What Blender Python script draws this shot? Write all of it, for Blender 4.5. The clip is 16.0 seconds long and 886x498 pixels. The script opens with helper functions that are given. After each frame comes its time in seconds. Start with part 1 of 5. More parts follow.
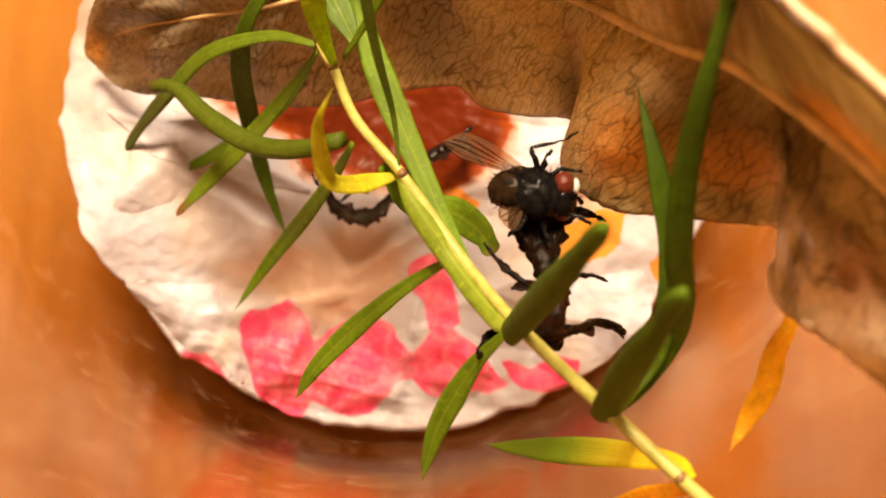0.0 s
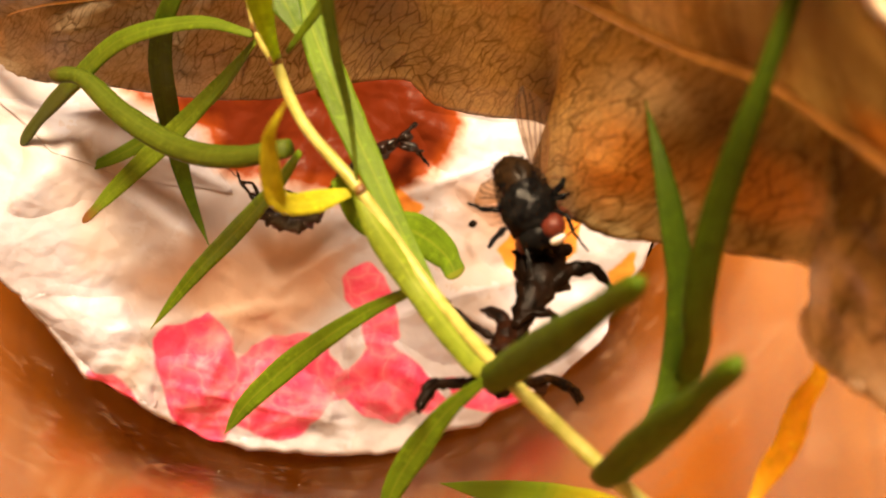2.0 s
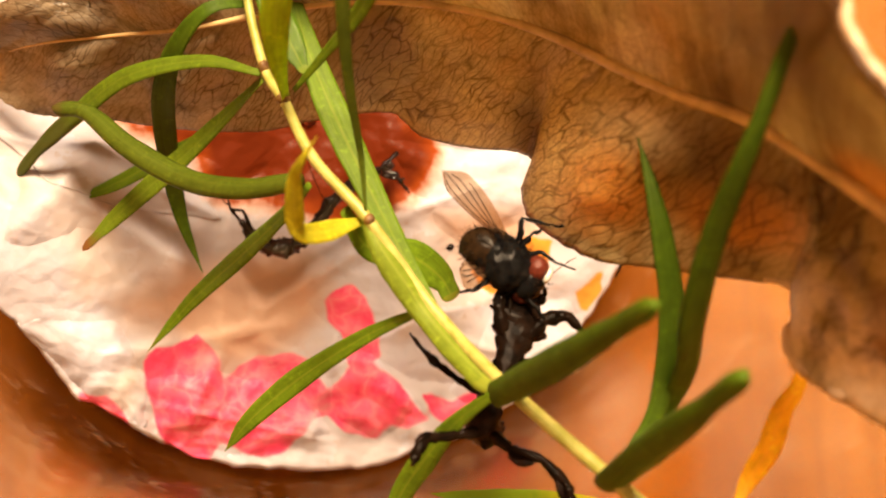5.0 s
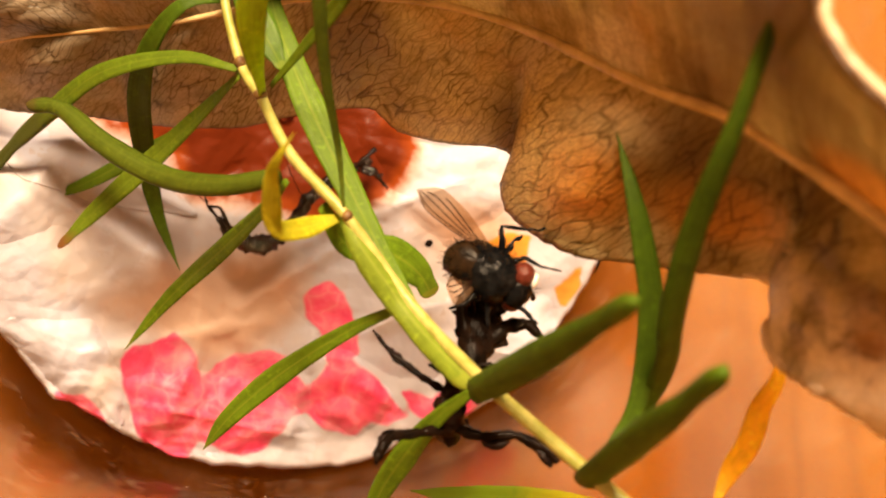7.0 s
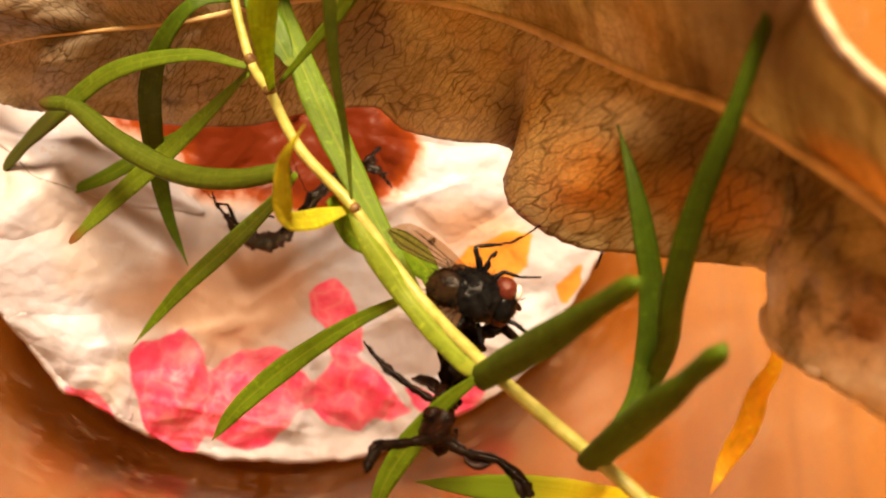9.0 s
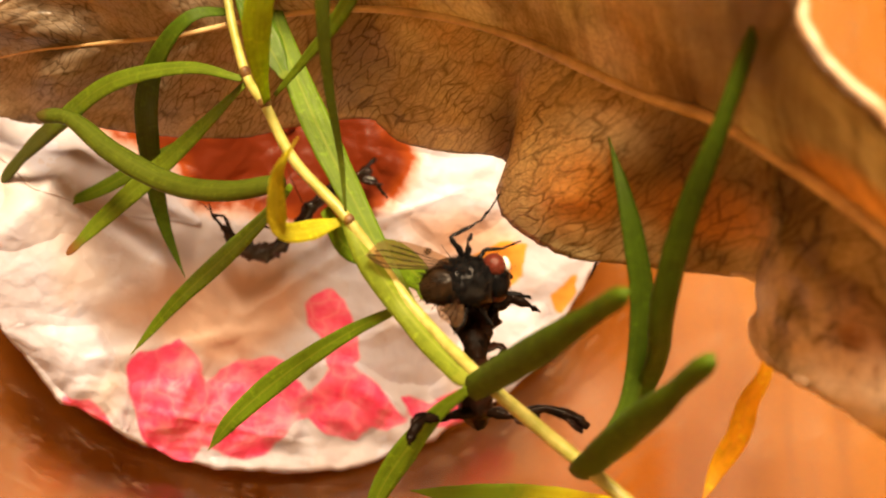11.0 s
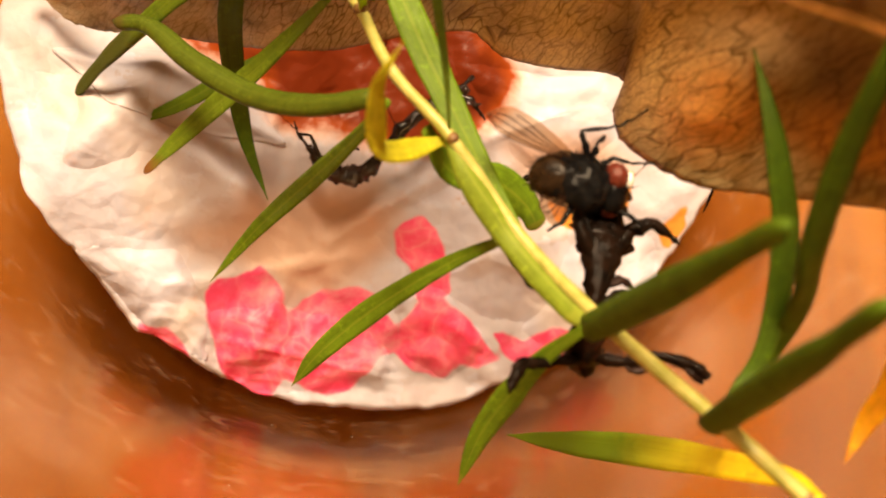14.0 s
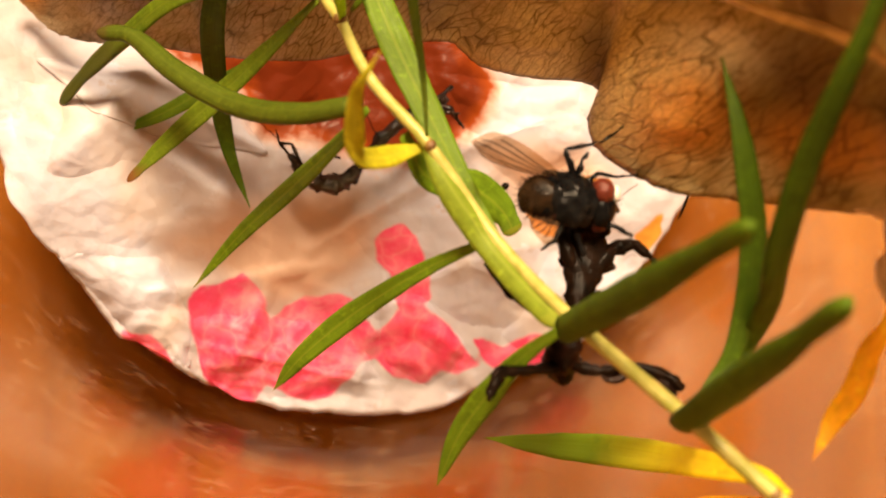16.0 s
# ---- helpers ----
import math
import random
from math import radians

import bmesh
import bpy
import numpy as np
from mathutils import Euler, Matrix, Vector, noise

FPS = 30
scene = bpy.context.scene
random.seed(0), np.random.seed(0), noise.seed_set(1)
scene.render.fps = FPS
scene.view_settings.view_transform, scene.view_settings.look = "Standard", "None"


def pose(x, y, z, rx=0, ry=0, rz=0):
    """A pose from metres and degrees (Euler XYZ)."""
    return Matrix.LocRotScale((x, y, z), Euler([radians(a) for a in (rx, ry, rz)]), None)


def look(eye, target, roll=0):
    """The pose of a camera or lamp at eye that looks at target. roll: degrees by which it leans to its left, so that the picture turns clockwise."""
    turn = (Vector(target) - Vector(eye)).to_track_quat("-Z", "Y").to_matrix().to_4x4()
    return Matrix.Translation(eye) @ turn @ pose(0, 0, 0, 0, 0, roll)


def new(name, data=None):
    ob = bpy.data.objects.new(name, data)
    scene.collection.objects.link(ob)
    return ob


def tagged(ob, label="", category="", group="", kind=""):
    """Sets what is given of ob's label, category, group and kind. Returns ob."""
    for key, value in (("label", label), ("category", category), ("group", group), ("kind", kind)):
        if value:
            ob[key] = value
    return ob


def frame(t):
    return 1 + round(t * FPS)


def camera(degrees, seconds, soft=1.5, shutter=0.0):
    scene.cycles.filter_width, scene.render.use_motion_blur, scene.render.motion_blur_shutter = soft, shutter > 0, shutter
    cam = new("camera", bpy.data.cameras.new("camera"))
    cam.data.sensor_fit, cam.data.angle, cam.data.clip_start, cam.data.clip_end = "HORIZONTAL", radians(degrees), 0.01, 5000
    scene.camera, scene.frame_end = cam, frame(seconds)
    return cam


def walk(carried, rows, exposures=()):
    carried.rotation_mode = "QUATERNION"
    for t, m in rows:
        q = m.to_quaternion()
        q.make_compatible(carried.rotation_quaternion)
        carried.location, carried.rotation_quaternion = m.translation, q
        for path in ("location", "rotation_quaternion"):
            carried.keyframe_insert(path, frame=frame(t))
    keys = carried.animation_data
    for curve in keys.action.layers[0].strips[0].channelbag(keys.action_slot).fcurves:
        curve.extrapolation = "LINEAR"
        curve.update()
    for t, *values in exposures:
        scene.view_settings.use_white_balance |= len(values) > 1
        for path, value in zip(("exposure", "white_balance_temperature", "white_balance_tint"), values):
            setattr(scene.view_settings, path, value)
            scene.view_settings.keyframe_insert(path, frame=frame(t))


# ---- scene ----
cam = camera(39.7, 16.0, 2.0)
cam.data.dof.use_dof = True
cam.data.dof.focus_distance, cam.data.dof.aperture_fstop = 0.080, 52.0
# seconds, metres, degrees
PATH = [
    (0, 0.00398, 0.00504, 0.11359, 14.239, -0.401, 2.143),
    (0.5, 0.00211, 0.00999, 0.10705, 12.418, -2.561, 1.524),
    (1, 0.00364, 0.01068, 0.10529, 12.108, -3.050, 1.627),
    (1.5, 0.00248, 0.00955, 0.10551, 12.507, -4.629, 1.465),
    (2, -0.00047, 0.01070, 0.10462, 12.553, -5.766, 1.017),
    (2.5, -0.00055, 0.01080, 0.10473, 12.751, -6.222, 0.756),
    (3, 0.00039, 0.01013, 0.10656, 12.968, -6.472, 0.510),
    (3.5, -0.00423, 0.00885, 0.10933, 13.635, -8.565, -0.372),
    (4, -0.00583, 0.01026, 0.10884, 13.480, -9.277, -0.332),
    (6.5, -0.00553, 0.00971, 0.10914, 13.512, -9.854, -0.630),
    (7, -0.00568, 0.01018, 0.10866, 13.355, -10.284, -0.819),
    (7.5, -0.00557, 0.01034, 0.10842, 13.425, -10.281, -0.654),
    (8, -0.00566, 0.00918, 0.10963, 13.639, -10.510, -0.661),
    (8.5, -0.00640, 0.00857, 0.10993, 13.844, -10.441, -0.805),
    (11, -0.00610, 0.00853, 0.11063, 14.408, -10.341, -0.982),
    (11.5, -0.00515, 0.00872, 0.11097, 14.531, -10.384, -1.233),
    (12, -0.00547, 0.00925, 0.11005, 14.040, -9.769, -1.021),
    (12.5, -0.00759, 0.00766, 0.10729, 11.970, -8.019, 0.505),
    (13, -0.00742, 0.00819, 0.10627, 11.829, -7.712, 0.366),
    (13.5, -0.00725, 0.00906, 0.10427, 11.144, -7.358, 0.903),
    (14, -0.00711, 0.00976, 0.10362, 10.950, -7.471, 0.956),
    (14.5, -0.00690, 0.00935, 0.10441, 11.277, -7.730, 0.596),
    (15, -0.00685, 0.00944, 0.10449, 11.401, -7.880, 0.599),
    (15.5, -0.00654, 0.00968, 0.10472, 11.202, -7.869, 0.598),
    (16, -0.00690, 0.00906, 0.10494, 11.594, -8.135, 0.664),
]
walk(cam, [(row[0], pose(*row[1:])) for row in PATH], [(0, 0.04), (2, 0.17), (4, 0.15), (7.5, 0.07), (11.5, 0.06), (13.5, 0.0), (16, 0.0)])


# ---- world and light ----
MM = 0.001
world = bpy.data.worlds.new("room")
world.use_nodes = True
world.node_tree.nodes["Background"].inputs[0].default_value = (1.0, 0.62, 0.34, 1)
world.node_tree.nodes["Background"].inputs[1].default_value = 0.05
scene.world = world

lamp_data = bpy.data.lights.new("ceiling_lamp_light", "AREA")
lamp_data.shape, lamp_data.size = "DISK", 0.46
lamp_data.energy, lamp_data.color = 90.0, (1.0, 0.71, 0.43)
lamp = new("ceiling_lamp_light", lamp_data)
lamp.matrix_world = look((-0.10, 0.69, 1.38), (0.0, 0.03, 0.0))


# ---- materials ----
def mat(name):
    m = bpy.data.materials.new(name)
    m.use_nodes = True
    nt = m.node_tree
    bsdf = nt.nodes["Principled BSDF"]

    def node(kind, **kw):
        n = nt.nodes.new(kind)
        for k, v in kw.items():
            if k in n.inputs:
                n.inputs[k].default_value = v
            else:
                set_option(n, k, v)
        return n

    def link(a, ao, b, bi):
        nt.links.new(a.outputs[ao], b.inputs[bi])

    return m, nt, bsdf, node, link


def set_option(n, k, v):
    if k == "operation":
        n.operation = v
    elif k == "blend_type":
        n.blend_type = v
    elif k == "feature":
        n.feature = v
    elif k == "attribute_name":
        n.attribute_name = v
    elif k == "wave_type":
        n.wave_type = v


def ramp(node, stops):
    r = node("ShaderNodeValToRGB")
    e = r.color_ramp.elements
    while len(e) < len(stops):
        e.new(0.5)
    for el, (p, c) in zip(e, stops):
        el.position, el.color = p, (*c, 1)
    return r


def mixrgb(node, link, fac, a, b, blend="MIX"):
    """fac: (node, output) or a number; a, b: (node, output) or a colour."""
    n = node("ShaderNodeMixRGB", blend_type=blend)
    for key, v in (("Fac", fac), ("Color1", a), ("Color2", b)):
        if isinstance(v, tuple) and len(v) == 2:
            link(v[0], v[1], n, key)
        elif key == "Fac":
            n.inputs[key].default_value = v
        else:
            n.inputs[key].default_value = (*v, 1)
    return n


def bump(node, link, bsdf, src, out, strength, dist):
    b = node("ShaderNodeBump", Strength=strength, Distance=dist)
    link(src, out, b, "Height")
    link(b, "Normal", bsdf, "Normal")
    return b


def wood_material():
    m, nt, bsdf, node, link = mat("orange_wood")
    tc = node("ShaderNodeTexCoord")
    mp = node("ShaderNodeMapping")
    mp.inputs["Scale"].default_value = (260, 26, 60)
    mp.inputs["Rotation"].default_value = (0, 0, -0.75)
    link(tc, "Object", mp, "Vector")
    n1 = node("ShaderNodeTexNoise", Scale=1.0, Detail=5.0, Roughness=0.6, Distortion=0.6)
    link(mp, "Vector", n1, "Vector")
    n2 = node("ShaderNodeTexNoise", Scale=22.0, Detail=2.0)
    link(tc, "Object", n2, "Vector")
    r1 = ramp(node, [(0.28, (0.31, 0.142, 0.010)), (0.45, (0.42, 0.212, 0.020)), (0.75, (0.50, 0.262, 0.030))])
    link(n1, "Fac", r1, "Fac")
    r2 = ramp(node, [(0.35, (0.75, 0.72, 0.7)), (0.7, (1, 1, 1))])
    link(n2, "Fac", r2, "Fac")
    mx = mixrgb(node, link, 1.0, (r1, "Color"), (r2, "Color"), "MULTIPLY")
    link(mx, "Color", bsdf, "Base Color")
    bsdf.inputs["Roughness"].default_value = 0.5
    bsdf.inputs["Specular IOR Level"].default_value = 0.25
    bump(node, link, bsdf, n1, "Fac", 0.15, 0.0004)
    return m


def plastic_material():
    """Thin clear plastic: see-through, with gloss at the edges and a faint haze of scratches and film."""
    m, nt, bsdf, node, link = mat("clear_plastic")
    out = nt.nodes["Material Output"]
    nt.nodes.remove(bsdf)
    tr = node("ShaderNodeBsdfTransparent", Color=(0.845, 0.735, 0.585, 1))
    df = node("ShaderNodeBsdfTranslucent", Color=(0.9, 0.70, 0.50, 1))
    d2 = node("ShaderNodeBsdfDiffuse", Color=(0.9, 0.70, 0.50, 1))
    gl = node("ShaderNodeBsdfGlossy", Color=(1, 1, 1, 1), Roughness=0.13)
    tc = node("ShaderNodeTexCoord")
    mp = node("ShaderNodeMapping")
    mp.inputs["Scale"].default_value = (60, 60, 60)
    link(tc, "Object", mp, "Vector")
    n1 = node("ShaderNodeTexNoise", Scale=1.0, Detail=6.0, Distortion=1.4)
    link(mp, "Vector", n1, "Vector")
    rp = ramp(node, [(0.42, (0.0, 0.0, 0.0)), (0.60, (0.04, 0.04, 0.04)), (0.8, (0.13, 0.13, 0.13))])
    link(n1, "Fac", rp, "Fac")
    n3 = node("ShaderNodeTexNoise", Scale=520.0, Detail=3.0, Distortion=0.8)
    link(tc, "Object", n3, "Vector")
    sp = ramp(node, [(0.56, (0, 0, 0)), (0.78, (0.16, 0.16, 0.16))])
    link(n3, "Fac", sp, "Fac")
    rp = mixrgb(node, link, 1.0, (rp, "Color"), (sp, "Color"), "ADD")
    haze = node("ShaderNodeMixShader", Fac=0.5)
    link(df, 0, haze, 1)
    link(d2, 0, haze, 2)
    a = node("ShaderNodeMixShader")
    link(rp, "Color", a, 0)
    link(tr, 0, a, 1)
    link(haze, 0, a, 2)
    fr = node("ShaderNodeFresnel", IOR=1.42)
    b = node("ShaderNodeMixShader")
    half = node("ShaderNodeMath", operation="MULTIPLY")
    half.inputs[1].default_value = 0.22
    link(fr, 0, half, 0)
    link(half, 0, b, 0)
    link(a, 0, b, 1)
    link(gl, 0, b, 2)
    bp = node("ShaderNodeBump", Strength=0.15, Distance=0.001)
    link(n1, "Fac", bp, "Height")
    link(bp, "Normal", gl, "Normal")
    link(b, 0, out, "Surface")
    return m


def tissue_material():
    """Thin white tissue; attribute print carries printed inks (pink, orange) and painted shade (rust, tan)."""
    m, nt, bsdf, node, link = mat("white_tissue")
    out = nt.nodes["Material Output"]
    at = node("ShaderNodeAttribute", attribute_name="print")
    tc = node("ShaderNodeTexCoord")
    sep = node("ShaderNodeSeparateColor")
    link(at, "Color", sep, "Color")
    nz = node("ShaderNodeTexNoise", Scale=420.0, Detail=4.0, Roughness=0.65)
    link(tc, "Object", nz, "Vector")
    big = node("ShaderNodeTexNoise", Scale=95.0, Detail=4.0)
    link(tc, "Object", big, "Vector")
    fine = node("ShaderNodeTexNoise", Scale=2200.0, Detail=2.0)
    link(tc, "Object", fine, "Vector")
    paper = ramp(node, [(0.25, (0.69, 0.61, 0.59)), (0.36, (0.68, 0.66, 0.71)), (0.47, (0.66, 0.69, 0.83))])
    link(big, "Fac", paper, "Fac")
    # plies lying over one another: slightly different whiteness, with straight fold lines between
    fold = mixrgb(node, link, 0.006, (tc, "Object"), (nz, "Color"), "ADD")
    cells = node("ShaderNodeTexVoronoi", feature="F1", Scale=150.0)
    link(fold, "Color", cells, "Vector")
    grey = node("ShaderNodeSeparateColor")
    link(cells, "Color", grey, "Color")
    shade = ramp(node, [(0.0, (0.90, 0.83, 0.77)), (0.45, (1, 1, 1)), (1.0, (1.0, 0.98, 0.96))])
    link(grey, "Red", shade, "Fac")
    ply = mixrgb(node, link, 1.0, (paper, "Color"), (shade, "Color"), "MULTIPLY")
    # soft shade over the thin parts of the tissue, painted tan
    tan_shade = ramp(node, [(0.25, (0, 0, 0)), (0.8, (1, 1, 1))])
    dm = node("ShaderNodeMath", operation="MULTIPLY_ADD")
    dm.inputs[1].default_value = 0.8
    dsub = node("ShaderNodeMath", operation="SUBTRACT")
    dsub.inputs[1].default_value = 0.5
    link(big, "Fac", dsub, 0)
    link(dsub, 0, dm, 0)
    link(at, "Alpha", dm, 2)
    link(dm, 0, tan_shade, "Fac")
    col = mixrgb(node, link, (tan_shade, "Color"), (ply, "Color"), (0.74, 0.545, 0.445))
    bent = mixrgb(node, link, 0.012, (tc, "Object"), (big, "Color"), "ADD")
    lines = node("ShaderNodeTexVoronoi", feature="DISTANCE_TO_EDGE", Scale=330.0)
    link(bent, "Color", lines, "Vector")
    # Blue is no print: rust-dark colour stands in for shade under the leaf
    for chan, tint in (("Red", [(0.30, (0.88, 0.03, 0.15)), (0.5, (0.94, 0.075, 0.25)), (0.70, (0.96, 0.32, 0.48))]), ("Green", [(0.3, (0.88, 0.30, 0.008)), (0.7, (0.93, 0.41, 0.025))]), ("Blue", [(0.2, (0.68, 0.27, 0.06)), (0.42, (0.33, 0.06, 0.006)), (0.75, (0.16, 0.022, 0.003))])):
        ad = node("ShaderNodeMath", operation="ADD")
        mu = node("ShaderNodeMath", operation="MULTIPLY")
        mu.inputs[1].default_value = 0.5
        sb = node("ShaderNodeMath", operation="SUBTRACT")
        sb.inputs[1].default_value = 0.25
        link(nz, "Fac", mu, 0)
        link(mu, 0, sb, 0)
        link(sep, chan, ad, 0)
        link(sb, 0, ad, 1)
        ed = ramp(node, [(0.38, (0, 0, 0)), (0.56, (0.94, 0.94, 0.94))] if chan != "Blue" else [(0.05, (0, 0, 0)), (0.42, (1, 1, 1))])
        link(ad, 0, ed, "Fac")
        ik = ramp(node, tint)
        if chan == "Blue":
            link(ad, 0, ik, "Fac")
        else:
            link(nz, "Fac", ik, "Fac")
        if chan == "Red":
            # paler pink lines paint the highlights along the crinkles
            crinkle_glint = ramp(node, [(0.0, (0.5, 0.5, 0.5)), (0.06, (0.25, 0.25, 0.25)), (0.25, (0, 0, 0))])
            link(lines, "Distance", crinkle_glint, "Fac")
            patchy = ramp(node, [(0.40, (0, 0, 0)), (0.54, (1, 1, 1))])
            link(big, "Fac", patchy, "Fac")
            crinkle_glint = mixrgb(node, link, 1.0, (crinkle_glint, "Color"), (patchy, "Color"), "MULTIPLY")
            ik = mixrgb(node, link, (crinkle_glint, "Color"), (ik, "Color"), (0.95, 0.48, 0.58))
        col = mixrgb(node, link, (ed, "Color"), (col, "Color"), (ik, "Color"))
    link(col, "Color", bsdf, "Base Color")
    bsdf.inputs["Roughness"].default_value = 0.42
    bsdf.inputs["Specular IOR Level"].default_value = 0.28
    wrp = mixrgb(node, link, 0.0025, (tc, "Object"), (big, "Color"), "ADD")
    cr1 = node("ShaderNodeTexVoronoi", feature="DISTANCE_TO_EDGE", Scale=560.0)
    link(wrp, "Color", cr1, "Vector")
    cr2 = node("ShaderNodeTexVoronoi", feature="F1", Scale=900.0)
    link(wrp, "Color", cr2, "Vector")
    rel = node("ShaderNodeMath", operation="MULTIPLY_ADD")
    rel.inputs[1].default_value = 0.5
    link(cr2, "Distance", rel, 0)
    link(cr1, "Distance", rel, 2)
    rel2 = node("ShaderNodeMath", operation="MULTIPLY_ADD")
    rel2.inputs[1].default_value = 0.5
    link(nz, "Fac", rel2, 0)
    link(rel, 0, rel2, 2)
    bump(node, link, bsdf, rel2, 0, 0.24, 0.0006)
    tl = node("ShaderNodeBsdfTranslucent")
    link(col, "Color", tl, "Color")
    mx = node("ShaderNodeMixShader", Fac=0.42)
    link(bsdf, 0, mx, 1)
    link(tl, 0, mx, 2)
    link(mx, 0, out, "Surface")
    return m


def blade_material(name, base, tipcol, rib, tip_from=0.9, gloss=0.48, thru=0.38, spread=0.10):
    """Plant blade: UV x runs from the stem to the tip, y across."""
    m, nt, bsdf, node, link = mat(name)
    out = nt.nodes["Material Output"]
    uv = node("ShaderNodeUVMap")
    sep = node("ShaderNodeSeparateXYZ")
    link(uv, "UV", sep, "Vector")
    tc = node("ShaderNodeTexCoord")
    nz = node("ShaderNodeTexNoise", Scale=900.0, Detail=5.0, Roughness=0.65)
    link(tc, "Object", nz, "Vector")
    mp = node("ShaderNodeMapping")
    mp.inputs["Scale"].default_value = (5, 22, 1)
    link(uv, "UV", mp, "Vector")
    st = node("ShaderNodeTexNoise", Scale=1.0, Detail=3.0)
    link(mp, "Vector", st, "Vector")
    dark = tuple(c * 0.88 for c in base)
    light = tuple(min(1, c * 1.2) for c in base)
    r = ramp(node, [(0.3, dark), (0.5, base), (0.72, light)])
    link(st, "Fac", r, "Fac")
    spot = ramp(node, [(0.36, (0.74, 0.75, 0.68)), (0.55, (1, 1, 1)), (0.72, (1.0, 1.0, 0.85))])
    link(nz, "Fac", spot, "Fac")
    c1 = mixrgb(node, link, 0.8, (r, "Color"), (spot, "Color"), "MULTIPLY")
    fleck = node("ShaderNodeTexNoise", Scale=2600.0, Detail=3.0)
    link(tc, "Object", fleck, "Vector")
    pale = ramp(node, [(0.56, (0, 0, 0)), (0.72, (0.5, 0.5, 0.5))])
    link(fleck, "Fac", pale, "Fac")
    c1 = mixrgb(node, link, (pale, "Color"), (c1, "Color"), tuple(min(1, c * 1.7) for c in base))
    mid = ramp(node, [(0.44, (0, 0, 0)), (0.49, (0.45, 0.45, 0.45)), (0.51, (0.45, 0.45, 0.45)), (0.56, (0, 0, 0))])
    link(sep, "Y", mid, "Fac")
    c2 = mixrgb(node, link, (mid, "Color"), (c1, "Color"), rib)
    ad = node("ShaderNodeMath", operation="MULTIPLY_ADD")
    ad.inputs[1].default_value = 0.12
    link(nz, "Fac", ad, 0)
    link(sep, "X", ad, 2)
    tp = ramp(node, [(tip_from + 0.02, (0, 0, 0)), (min(0.999, tip_from + 0.02 + spread), (1, 1, 1))])
    link(ad, 0, tp, "Fac")
    c3 = mixrgb(node, link, (tp, "Color"), (c2, "Color"), tipcol)
    link(c3, "Color", bsdf, "Base Color")
    bsdf.inputs["Roughness"].default_value = gloss
    bsdf.inputs["Specular IOR Level"].default_value = 0.26
    bump(node, link, bsdf, st, "Fac", 0.3, 0.0003)
    tl = node("ShaderNodeBsdfTranslucent")
    link(c3, "Color", tl, "Color")
    mx = node("ShaderNodeMixShader", Fac=thru)
    link(bsdf, 0, mx, 1)
    link(tl, 0, mx, 2)
    link(mx, 0, out, "Surface")
    return m


